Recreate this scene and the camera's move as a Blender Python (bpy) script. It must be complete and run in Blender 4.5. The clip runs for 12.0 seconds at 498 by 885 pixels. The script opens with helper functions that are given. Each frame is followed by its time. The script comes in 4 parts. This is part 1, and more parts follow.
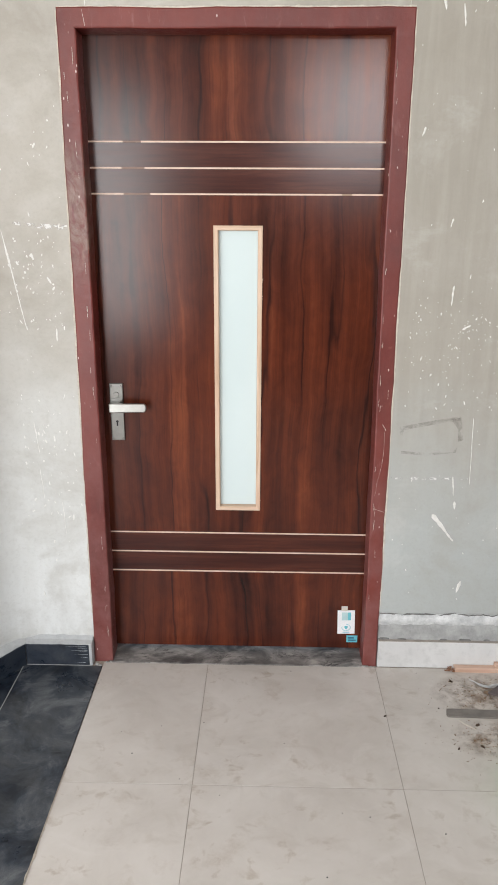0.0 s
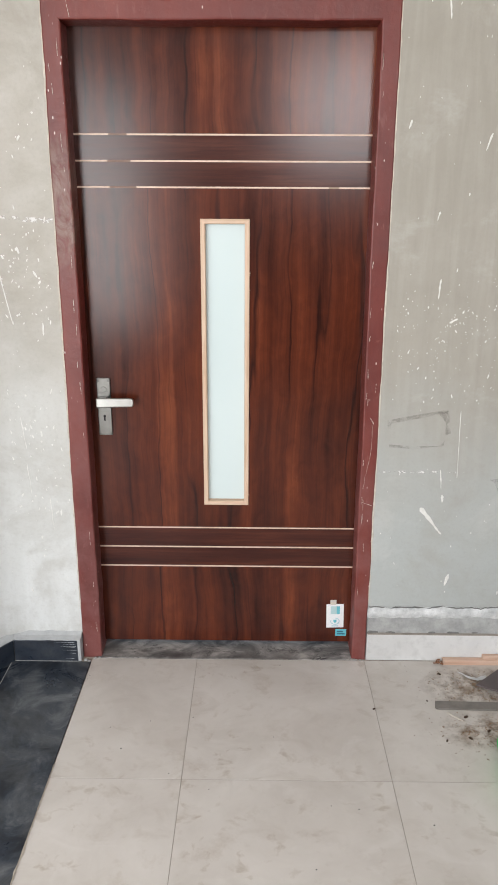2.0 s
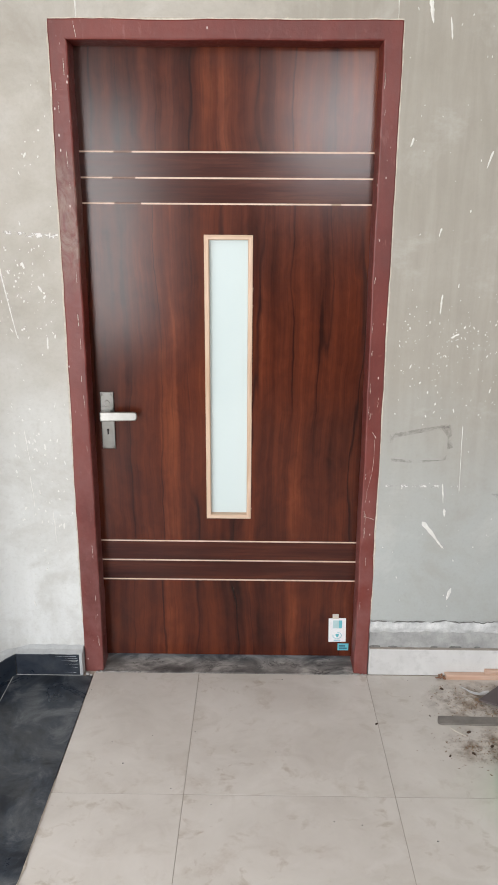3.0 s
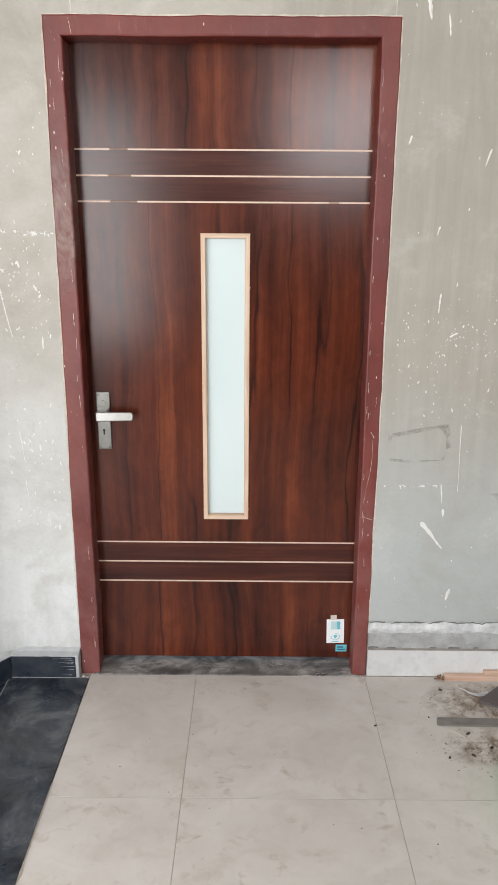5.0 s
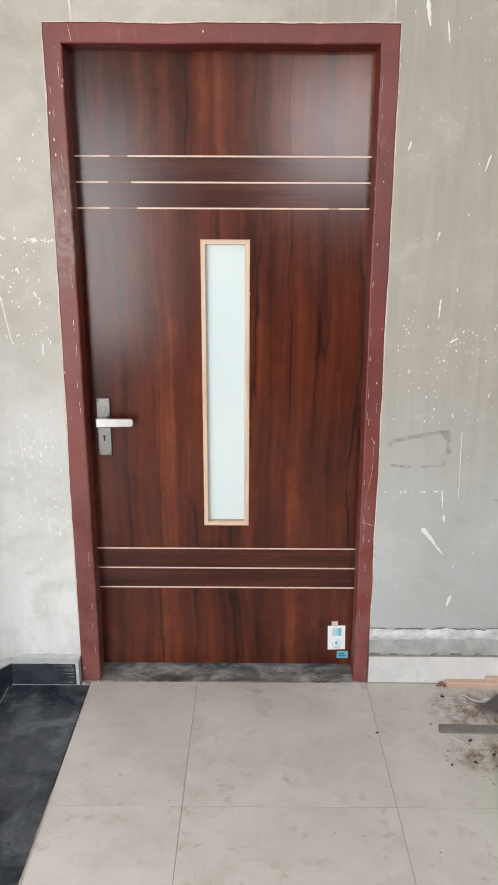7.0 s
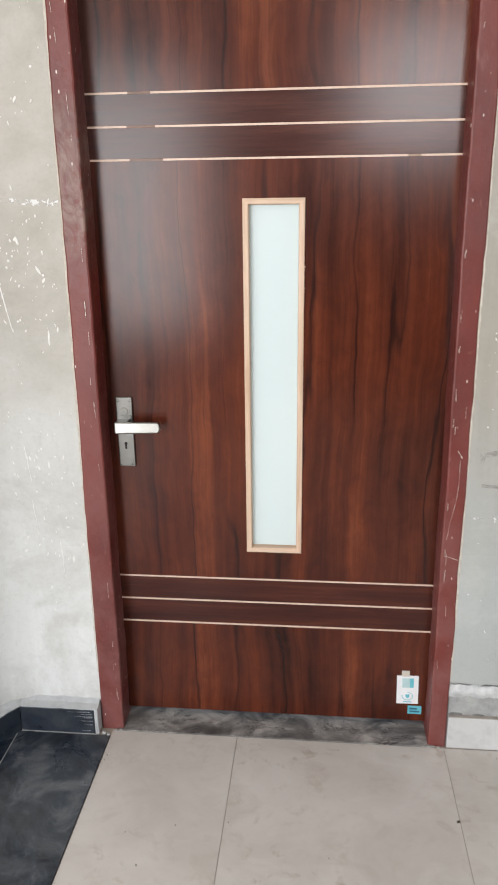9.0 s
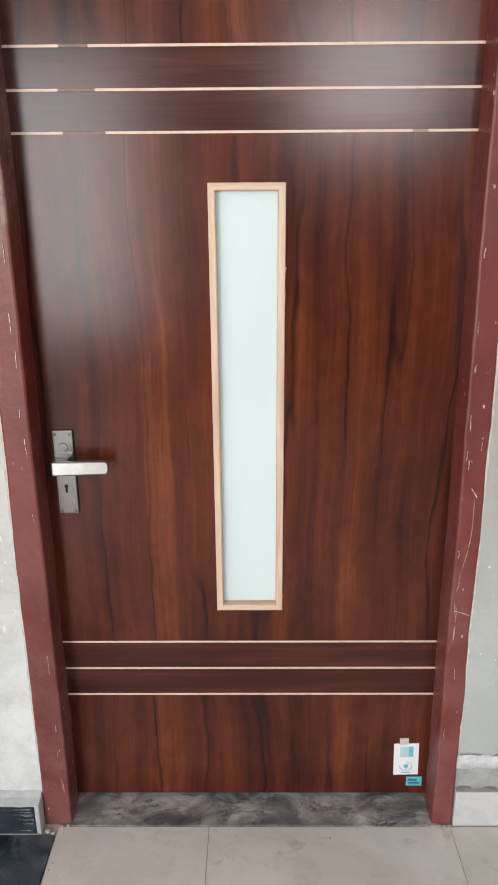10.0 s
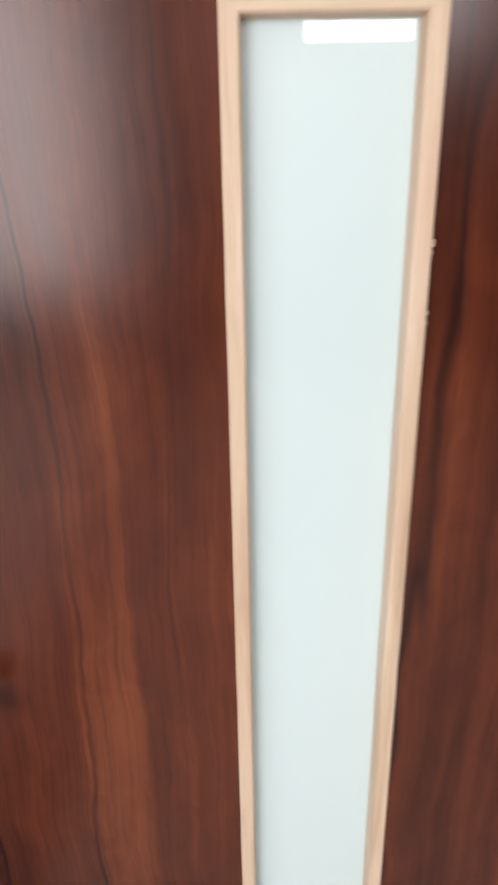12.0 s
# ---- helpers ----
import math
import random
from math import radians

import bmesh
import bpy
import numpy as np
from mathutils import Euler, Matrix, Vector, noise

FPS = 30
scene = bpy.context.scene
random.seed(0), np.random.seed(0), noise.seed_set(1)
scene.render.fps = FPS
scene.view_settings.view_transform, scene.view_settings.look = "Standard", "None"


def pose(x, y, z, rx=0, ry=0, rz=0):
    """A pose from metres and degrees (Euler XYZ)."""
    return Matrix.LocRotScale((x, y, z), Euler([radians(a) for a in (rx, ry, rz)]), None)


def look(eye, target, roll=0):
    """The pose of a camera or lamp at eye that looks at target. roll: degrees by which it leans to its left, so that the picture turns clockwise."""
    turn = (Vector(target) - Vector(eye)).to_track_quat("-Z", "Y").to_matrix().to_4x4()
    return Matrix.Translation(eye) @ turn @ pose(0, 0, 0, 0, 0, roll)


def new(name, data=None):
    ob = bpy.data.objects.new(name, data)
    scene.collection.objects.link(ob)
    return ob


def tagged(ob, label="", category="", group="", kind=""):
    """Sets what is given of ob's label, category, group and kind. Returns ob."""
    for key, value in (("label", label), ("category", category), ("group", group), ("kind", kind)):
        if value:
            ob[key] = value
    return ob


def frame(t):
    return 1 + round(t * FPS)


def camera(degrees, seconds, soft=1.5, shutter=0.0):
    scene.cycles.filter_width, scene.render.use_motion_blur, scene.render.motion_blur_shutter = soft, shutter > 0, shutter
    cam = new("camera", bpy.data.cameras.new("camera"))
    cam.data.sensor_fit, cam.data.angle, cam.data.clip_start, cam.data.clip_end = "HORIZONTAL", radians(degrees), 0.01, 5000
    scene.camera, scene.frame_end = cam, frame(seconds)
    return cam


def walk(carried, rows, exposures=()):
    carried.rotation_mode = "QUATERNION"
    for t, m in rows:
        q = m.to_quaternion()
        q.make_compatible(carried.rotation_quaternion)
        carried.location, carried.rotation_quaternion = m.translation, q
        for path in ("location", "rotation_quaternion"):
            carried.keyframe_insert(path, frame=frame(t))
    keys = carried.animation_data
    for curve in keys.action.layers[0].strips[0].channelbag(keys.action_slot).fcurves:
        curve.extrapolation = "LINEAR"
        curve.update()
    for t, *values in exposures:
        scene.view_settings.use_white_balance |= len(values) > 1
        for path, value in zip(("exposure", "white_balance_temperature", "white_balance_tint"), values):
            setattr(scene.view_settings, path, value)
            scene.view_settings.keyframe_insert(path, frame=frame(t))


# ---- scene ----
cam = camera(37.8, 12.0, soft=1.7, shutter=0.3)
PATH = [
    (0, (0.17, -2.343, 1.56), (0.126, -0.438, 0.952), 0.3),
    (0.5, (0.168, -2.338, 1.559), (0.135, -0.437, 0.938), 0.3),
    (1, (0.172, -2.334, 1.561), (0.158, -0.437, 0.927), 0.3),
    (1.5, (0.171, -2.338, 1.554), (0.152, -0.439, 0.927), 0.2),
    (2, (0.176, -2.341, 1.553), (0.16, -0.439, 0.935), 0.3),
    (2.5, (0.171, -2.352, 1.552), (0.164, -0.437, 0.975), 0.3),
    (3, (0.168, -2.351, 1.555), (0.151, -0.437, 0.974), 0.4),
    (5, (0.161, -2.334, 1.549), (0.157, -0.42, 0.969), 0.4),
    (5.5, (0.16, -2.344, 1.546), (0.161, -0.429, 0.969), 0.4),
    (6, (0.161, -2.35, 1.548), (0.155, -0.432, 0.982), 0.5),
    (6.5, (0.162, -2.348, 1.549), (0.158, -0.429, 0.986), 0.3),
    (8.3, (0.179, -2.092, 1.531), (0.1, -0.177, 0.959), -1.1),
    (8.5, (0.227, -2.023, 1.51), (0.067, -0.103, 0.973), -1.0),
    (9, (0.193, -1.859, 1.498), (0.008, 0.033, 0.879), -0.7),
    (9.5, (0.098, -1.634, 1.503), (0.115, 0.272, 0.898), -2.3),
    (10, (0.094, -1.503, 1.488), (0.076, 0.392, 0.849), -0.4),
    (10.5, (0.192, -1.265, 1.493), (0.078, 0.617, 0.826), -0.4),
    (11, (0.22, -1.054, 1.461), (-0.065, 0.773, 0.698), -0.7),
    (11.5, (0.136, -0.771, 1.441), (0.015, 1.081, 0.694), 0.4),
    (11.8, (0.079, -0.65, 1.441), (0.011, 1.199, 0.683), -0.7),
    (12, (0.008, -0.55, 1.43), (0.041, 1.288, 0.644), -1.0),
]
walk(cam, [(t, look(eye, target, roll)) for t, eye, target, roll in PATH])


# ---- world and daylight ----
world = bpy.data.worlds.new("sky")
scene.world = world
world.use_nodes = True
wnodes, wlinks = world.node_tree.nodes, world.node_tree.links
sky = wnodes.new("ShaderNodeTexSky")
sky.sky_type = "NISHITA"
sky.sun_disc = False
sky.sun_elevation, sky.sun_rotation = radians(48), radians(200)
wlinks.new(sky.outputs["Color"], wnodes["Background"].inputs["Color"])
wnodes["Background"].inputs["Strength"].default_value = 0.1
scene.view_settings.exposure = 0.0


def window_light(name, place, target, width, height, power, colour):
    """An area lamp that stands in for the sky at one opening out of view."""
    lamp = bpy.data.lights.new(name, "AREA")
    lamp.shape, lamp.size, lamp.size_y = "RECTANGLE", width, height
    lamp.energy, lamp.color = power, colour
    ob = new(name, lamp)
    ob.matrix_world = look(place, target)
    return ob


# unseen side opening, assumed so that more light falls in from the left
window_light("west_fill_light", (-2.62, -2.60, 1.45), (3.0, -2.0, 1.10), 3.0, 2.4, 60, (1.0, 0.985, 0.96))
window_light("rear_west_opening_daylight", (-1.61, -4.28, 1.50), (-0.5, 0.0, 1.30), 1.56, 2.0, 116, (0.985, 0.98, 1.0))
window_light("rear_window_daylight", (0.95, -4.28, 2.33), (0.95, 0.0, 2.33), 0.98, 0.84, 46, (1.0, 0.965, 0.98))
# fill lamp in an assumed opening on the right, to brighten that side
window_light("east_fill_light", (3.62, -2.40, 1.45), (-1.0, -2.40, 1.30), 3.2, 2.3, 15, (1.0, 0.97, 0.92))


# ---- materials ----
class Mat:
    """A node material with short calls for the nodes used here."""

    def __init__(self, name, roughness=0.6, metallic=0.0):
        self.m = bpy.data.materials.new(name)
        self.m.use_nodes = True
        self.n, self.l = self.m.node_tree.nodes, self.m.node_tree.links
        self.b = self.n["Principled BSDF"]
        self.b.inputs["Roughness"].default_value = roughness
        self.b.inputs["Metallic"].default_value = metallic
        self.tc = self.n.new("ShaderNodeTexCoord")
        self.obj = self.tc.outputs["Object"]

    def put(self, value, socket):
        if isinstance(value, bpy.types.NodeSocket):
            self.l.new(value, socket)
        elif value is not None:
            if socket.type == "RGBA" and len(value) == 3:
                value = (*value, 1.0)
            socket.default_value = value

    def mapping(self, scale=(1, 1, 1), loc=(0, 0, 0), rot=(0, 0, 0), vec=None):
        k = self.n.new("ShaderNodeMapping")
        self.l.new(vec or self.obj, k.inputs["Vector"])
        k.inputs["Scale"].default_value = scale
        k.inputs["Location"].default_value = loc
        k.inputs["Rotation"].default_value = [radians(a) for a in rot]
        return k.outputs["Vector"]

    def noise(self, scale, detail=4, rough=0.55, vec=None, distort=0.0):
        k = self.n.new("ShaderNodeTexNoise")
        self.l.new(vec or self.obj, k.inputs["Vector"])
        k.inputs["Scale"].default_value = scale
        k.inputs["Detail"].default_value = detail
        k.inputs["Roughness"].default_value = rough
        k.inputs["Distortion"].default_value = distort
        return k.outputs["Fac"]

    def voronoi(self, scale, vec=None, feature="F1"):
        k = self.n.new("ShaderNodeTexVoronoi")
        k.feature = feature
        self.l.new(vec or self.obj, k.inputs["Vector"])
        k.inputs["Scale"].default_value = scale
        return k.outputs["Distance"]

    def ramp(self, fac, stops):
        k = self.n.new("ShaderNodeValToRGB")
        self.l.new(fac, k.inputs["Fac"])
        e = k.color_ramp.elements
        while len(e) < len(stops):
            e.new(0.5)
        for el, (p, c) in zip(e, stops):
            el.position = p
            el.color = (c, c, c, 1) if isinstance(c, (int, float)) else (*c, 1)
        return k.outputs["Color"]

    def math(self, op, a, b=0.0, clamp=False):
        k = self.n.new("ShaderNodeMath")
        k.operation, k.use_clamp = op, clamp
        self.put(a, k.inputs[0])
        self.put(b, k.inputs[1])
        return k.outputs["Value"]

    def mix(self, fac, a, b, blend="MIX"):
        k = self.n.new("ShaderNodeMix")
        k.data_type, k.blend_type = "RGBA", blend
        self.put(fac, k.inputs[0])
        self.put(a, k.inputs[6])
        self.put(b, k.inputs[7])
        return k.outputs[2]

    def xyz(self, vec=None):
        k = self.n.new("ShaderNodeSeparateXYZ")
        self.l.new(vec or self.obj, k.inputs[0])
        return k.outputs

    def add(self, a, b):
        k = self.n.new("ShaderNodeVectorMath")
        k.operation = "ADD"
        self.l.new(a, k.inputs[0])
        self.l.new(b, k.inputs[1])
        return k.outputs[0]

    def vec(self, x=0.0, y=0.0, z=0.0):
        k = self.n.new("ShaderNodeCombineXYZ")
        for v, s in zip((x, y, z), k.inputs):
            self.put(v, s)
        return k.outputs[0]

    def info(self):
        return self.n.new("ShaderNodeObjectInfo").outputs["Random"]

    def colour(self, c):
        self.put(c, self.b.inputs["Base Color"])
        return self

    def rough(self, r):
        self.put(r, self.b.inputs["Roughness"])
        return self

    def bump(self, height, strength=0.3, distance=0.002):
        k = self.n.new("ShaderNodeBump")
        k.inputs["Strength"].default_value = strength
        k.inputs["Distance"].default_value = distance
        self.l.new(height, k.inputs["Height"])
        self.l.new(k.outputs["Normal"], self.b.inputs["Normal"])
        return self

    def alpha(self, a):
        self.put(a, self.b.inputs["Alpha"])
        return self


def plaster_material():
    k = Mat("cement_plaster", 0.85)
    big = k.noise(1.7, 5, 0.6, k.mapping((1, 1, 1), (3.1, 0, 1.7)))
    mid = k.noise(7.0, 6, 0.65, distort=0.6)
    fine = k.noise(90.0, 5, 0.7)
    blotch = k.noise(3.6, 6, 0.68, k.mapping((1, 1, 1.25), (8.2, 0, 0.4)), 0.35)
    brushed = k.noise(26.0, 5, 0.6, k.mapping((1, 1, 0.10), (2.0, 0, 5.0)), 0.4)
    trowel = k.noise(6.0, 5, 0.62, k.mapping((0.8, 1, 1.7), rot=(0, 33, 0)), 0.6)
    base = k.ramp(big, [(0.30, (0.350, 0.330, 0.290)), (0.5, (0.412, 0.390, 0.347)), (0.72, (0.478, 0.457, 0.415))])
    base = k.mix(k.ramp(mid, [(0.42, 0.0), (0.70, 0.5)]), base, (0.53, 0.522, 0.490))
    base = k.mix(k.ramp(trowel, [(0.52, 0.0), (0.70, 0.42)]), base, (0.36, 0.342, 0.298))
    # paler and bluer towards the foot of the wall, in uneven patches
    z = k.xyz()[2]
    foot = k.math("ADD", z, k.math("MULTIPLY", k.noise(2.2, 5, 0.6), 0.9))
    base = k.mix(k.ramp(k.math("MULTIPLY", foot, 0.4), [(0.25, 0.85), (0.70, 0.0)]), base, (0.52, 0.55, 0.55))
    # whitewashed lower stretch beside the granite border
    x = k.xyz()[0]
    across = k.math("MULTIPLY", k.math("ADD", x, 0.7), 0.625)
    side = k.ramp(across, [(0.17, 1.0), (0.46, 0.0)])
    high = k.ramp(k.math("MULTIPLY", foot, 0.4), [(0.28, 0.95), (0.62, 0.0)])
    wash = k.mix(k.ramp(brushed, [(0.36, 0.30), (0.60, 0.0)]), (0.66, 0.678, 0.668), (0.55, 0.56, 0.54))
    base = k.mix(k.math("MULTIPLY", side, high), base, wash)
    # greyer coat beyond the door, darkened further to stand in for weaker light
    dim_side = k.math("ADD", across, k.math("MULTIPLY", k.math("SUBTRACT", mid, 0.5), 0.5))
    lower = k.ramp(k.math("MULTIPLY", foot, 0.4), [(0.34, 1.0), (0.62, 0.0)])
    dim_coat = k.mix(k.ramp(brushed, [(0.42, 0.0), (0.66, 0.45)]), (0.306, 0.288, 0.247), (0.402, 0.383, 0.343))
    base = k.mix(k.ramp(dim_side, [(0.50, 0.0), (0.62, 0.82)]), base, k.mix(lower, dim_coat, (0.365, 0.388, 0.378)))
    base = k.mix(k.ramp(blotch, [(0.50, 0.0), (0.72, 0.42)]), base, (0.290, 0.270, 0.228))
    base = k.mix(k.ramp(blotch, [(0.28, 0.26), (0.44, 0.0)]), base, (0.60, 0.605, 0.585))
    # dirt splashed up from the skirting
    splash = k.math("MULTIPLY", k.ramp(z, [(0.10, 0.75), (0.215, 0.0)]), k.ramp(mid, [(0.40, 0.0), (0.62, 1.0)]))
    base = k.mix(splash, base, (0.40, 0.395, 0.37))
    spots = k.ramp(k.voronoi(38.0), [(0.045, 1.0), (0.085, 0.0)])
    sparse = k.ramp(k.noise(5.0, 3, 0.6), [(0.56, 0.0), (0.66, 0.9)])
    base = k.mix(k.math("MULTIPLY", spots, sparse), base, (0.78, 0.78, 0.75))
    base = k.mix(k.ramp(fine, [(0.25, 0.18), (0.5, 0.0)]), base, (0.26, 0.25, 0.23))
    k.colour(base)
    relief = k.math("ADD", k.math("MULTIPLY", mid, 0.7), k.math("MULTIPLY", fine, 0.2))
    k.bump(k.math("ADD", relief, k.math("MULTIPLY", trowel, 0.6)), 0.42, 0.004)
    return k.m


def wood_material(name, horizontal=False):
    k = Mat(name, 0.3)
    if horizontal:
        moved = k.mapping((0.055, 1, 1), (1.3, 0, 0.4))
        streak = k.noise(34.0, 5, 0.6, moved, 0.2)
        hair = k.noise(170.0, 4, 0.7, moved)
        patch = k.noise(3.5, 3, 0.55, k.mapping((0.5, 1, 1.6), (4, 0, 2)))
        tone = k.math("ADD", k.math("MULTIPLY", streak, 0.6), k.math("MULTIPLY", patch, 0.4))
        c = k.ramp(tone, [(0.36, (0.028, 0.0076, 0.0058)), (0.52, (0.056, 0.0145, 0.0090)), (0.66, (0.092, 0.026, 0.015))])
        c = k.mix(k.ramp(hair, [(0.36, 0.4), (0.55, 0.0)]), c, (0.022, 0.008, 0.007))
    else:
        sway = k.math("MULTIPLY", k.math("SUBTRACT", k.noise(2.4, 2, 0.5, k.mapping((1, 1, 0.9), (7, 2, 4))), 0.5), 0.060)
        waver = k.math("MULTIPLY", k.math("SUBTRACT", k.noise(9.0, 3, 0.55, k.mapping((0.7, 1, 0.75), (3, 1, 9))), 0.5), 0.022)
        sway = k.math("ADD", sway, waver)
        moved = k.add(k.obj, k.vec(sway, 0.0, 0.0))
        streak = k.noise(26.0, 5, 0.6, k.mapping((1, 1, 0.030), (2.35, 0, 0.7), vec=moved), 0.15)
        broad = k.noise(9.5, 3, 0.5, k.mapping((1, 1, 0.075), (6.15, 0, 1.9), vec=moved))
        patch = k.noise(4.2, 3, 0.55, k.mapping((1, 1, 0.45), (5.2, 0, 3.1), vec=moved), 0.4)
        hair = k.noise(170.0, 4, 0.7, k.mapping((1, 1, 0.022), vec=moved))
        figure = k.noise(26.0, 4, 0.6, k.mapping((1, 1, 0.55), (3, 0, 8), vec=moved), 0.8)
        tone = k.math("ADD", k.math("MULTIPLY", streak, 0.30), k.math("MULTIPLY", broad, 0.28))
        tone = k.math("ADD", tone, k.math("MULTIPLY", patch, 0.26))
        tone = k.math("ADD", tone, k.math("MULTIPLY", figure, 0.10))
        ripple = k.noise(9.0, 4, 0.6, k.mapping((1.3, 1, 1.1), (1.5, 0, 2.5), vec=moved), 0.5)
        tone = k.math("ADD", tone, k.math("MULTIPLY", ripple, 0.05))
        # heartwood and sapwood leaves of the veneer, side by side across the door
        across = k.math("MULTIPLY", k.math("ADD", k.xyz(moved)[0], 0.382), 1.0893)
        leaves = k.ramp(across, [(0.0, 0.44), (0.12, 0.47), (0.22, 0.50), (0.29, 0.62), (0.34, 0.60), (0.38, 0.40), (0.42, 0.52),
                                 (0.62, 0.50), (0.66, 0.42), (0.73, 0.64), (0.78, 0.56), (0.82, 0.38), (0.89, 0.52), (0.94, 0.60), (1.0, 0.44)])
        tone = k.math("ADD", tone, k.math("MULTIPLY", k.math("SUBTRACT", leaves, 0.5), 0.23))
        c = k.ramp(tone, [(0.38, (0.018, 0.0050, 0.0036)), (0.47, (0.058, 0.0134, 0.0068)),
                          (0.55, (0.100, 0.0225, 0.0098)), (0.68, (0.205, 0.0560, 0.0215))])
        c = k.mix(k.ramp(hair, [(0.34, 0.28), (0.52, 0.0)]), c, (0.020, 0.0068, 0.0055))
        # long dark growth lines that run the height of the door
        lines = k.math("ADD", k.math("MULTIPLY", k.xyz(moved)[0], 9.3), k.math("MULTIPLY", broad, 2.2))
        vein = k.math("PINGPONG", k.math("ADD", lines, 5.30), 0.5)
        some = k.ramp(k.noise(5.0, 2, 0.5, k.mapping((1, 1, 0.22), (1, 0, 6))), [(0.38, 0.0), (0.54, 0.85)])
        c = k.mix(k.math("MULTIPLY", k.ramp(vein, [(0.0, 0.92), (0.022, 0.66), (0.065, 0.0)]), some), c, (0.010, 0.0042, 0.0040))
    k.colour(c)
    k.rough(k.ramp(streak, [(0.3, 0.185), (0.7, 0.235)]))
    k.b.inputs["Specular IOR Level"].default_value = 0.30
    k.bump(hair, 0.05, 0.0005)
    return k.m


def paint_material():
    k = Mat("red_oxide_paint", 0.45)
    big = k.noise(4.0, 5, 0.6, k.mapping((1, 1, 0.5), (1, 4, 2)))
    fine = k.noise(60.0, 5, 0.7)
    brush = k.noise(45.0, 4, 0.6, k.mapping((1, 1, 0.12)))
    c = k.ramp(big, [(0.32, (0.078, 0.0100, 0.0066)), (0.5, (0.124, 0.0160, 0.0105)), (0.70, (0.168, 0.0270, 0.0185))])
    c = k.mix(k.ramp(brush, [(0.4, 0.18), (0.6, 0.0)]), c, (0.085, 0.022, 0.021))
    # dusty, rubbed lower part
    z = k.xyz()[2]
    dust = k.math("MULTIPLY", k.ramp(k.math("MULTIPLY", z, 0.5), [(0.0, 0.95), (0.28, 0.62), (0.58, 0.10)]), k.ramp(k.noise(9.0, 5, 0.65), [(0.35, 0.15), (0.7, 1.0)]))
    c = k.mix(dust, c, (0.215, 0.092, 0.086))
    scuffed = k.ramp(k.noise(24.0, 6, 0.7, k.mapping((1.4, 1, 0.45), (5, 2, 1)), 0.7), [(0.58, 0.0), (0.70, 0.26)])
    c = k.mix(scuffed, c, (0.32, 0.150, 0.135))
    # a rubbed, greyish stretch at shoulder height on the lock side
    band = k.ramp(k.math("MULTIPLY", z, 0.45), [(0.60, 0.0), (0.66, 1.0), (0.75, 1.0), (0.79, 0.0)])
    west = k.math("LESS_THAN", k.xyz()[0], -0.3)
    rubbed = k.math("MULTIPLY", k.math("MULTIPLY", band, west), k.ramp(k.noise(16.0, 7, 0.72, k.mapping((1, 1, 0.6)), 1.4), [(0.40, 0.0), (0.60, 1.0)]))
    c = k.mix(rubbed, c, (0.200, 0.125, 0.100))
    smear = k.math("MULTIPLY", k.math("MULTIPLY", band, west), k.ramp(k.noise(11.0, 4, 0.6, k.mapping((1, 1, 0.7), (4, 4, 4)), 1.6), [(0.52, 0.0), (0.66, 0.8)]))
    c = k.mix(smear, c, (0.085, 0.012, 0.011))
    chips = k.math("MULTIPLY", k.ramp(k.voronoi(48.0, k.mapping((1, 1, 0.45))), [(0.06, 1.0), (0.11, 0.0)]), k.ramp(k.noise(6.0, 2), [(0.49, 0.0), (0.57, 1.0)]))
    c = k.mix(chips, c, (0.62, 0.52, 0.48))
    k.colour(c)
    k.rough(k.ramp(fine, [(0.3, 0.38), (0.7, 0.55)]))
    lumps = k.math("ADD", k.math("MULTIPLY", big, 0.6), k.math("MULTIPLY", k.noise(28.0, 4, 0.6), 0.35))
    k.bump(k.math("ADD", lumps, k.math("MULTIPLY", fine, 0.2)), 0.6, 0.006)
    return k.m


def tile_material():
    k = Mat("cream_vitrified_tile", 0.32)
    r = k.info()
    shifted = k.add(k.obj, k.vec(k.math("MULTIPLY", r, 13.0), k.math("MULTIPLY", r, 7.0), 0.0))
    cloud = k.noise(3.6, 6, 0.62, shifted, 0.5)
    wisps = k.noise(6.0, 5, 0.6, k.mapping((1, 1.5, 1), rot=(0, 0, 35), vec=shifted), 0.7)
    c = k.ramp(cloud, [(0.3, (0.462, 0.432, 0.396)), (0.5, (0.525, 0.496, 0.460)), (0.7, (0.575, 0.548, 0.514))])
    c = k.mix(k.ramp(wisps, [(0.55, 0.0), (0.70, 0.38)]), c, (0.385, 0.345, 0.30))
    c = k.mix(k.ramp(wisps, [(0.30, 0.4), (0.42, 0.0)]), c, (0.60, 0.575, 0.545))
    # small soft dabs of trodden dirt
    dabs = k.ramp(k.noise(17.0, 4, 0.6, k.mapping((1, 1.2, 1), vec=shifted), 0.5), [(0.57, 0.0), (0.70, 0.6)])
    where = k.ramp(k.noise(2.6, 4, 0.6, k.mapping((1, 1, 1), (9.1, 3.3, 0), vec=shifted)), [(0.42, 0.0), (0.60, 1.0)])
    c = k.mix(k.math("MULTIPLY", dabs, where), c, (0.30, 0.245, 0.185))
    dirt = k.ramp(k.noise(7.0, 7, 0.72, k.mapping((1, 1, 1), (2.2, 6.1, 0), vec=shifted)), [(0.56, 0.0), (0.78, 0.5)])
    c = k.mix(dirt, c, (0.31, 0.25, 0.19))
    k.colour(c)
    k.rough(k.ramp(k.noise(11.0, 6, 0.7), [(0.3, 0.30), (0.7, 0.52)]))
    k.bump(k.noise(160.0, 3), 0.05, 0.0006)
    return k.m


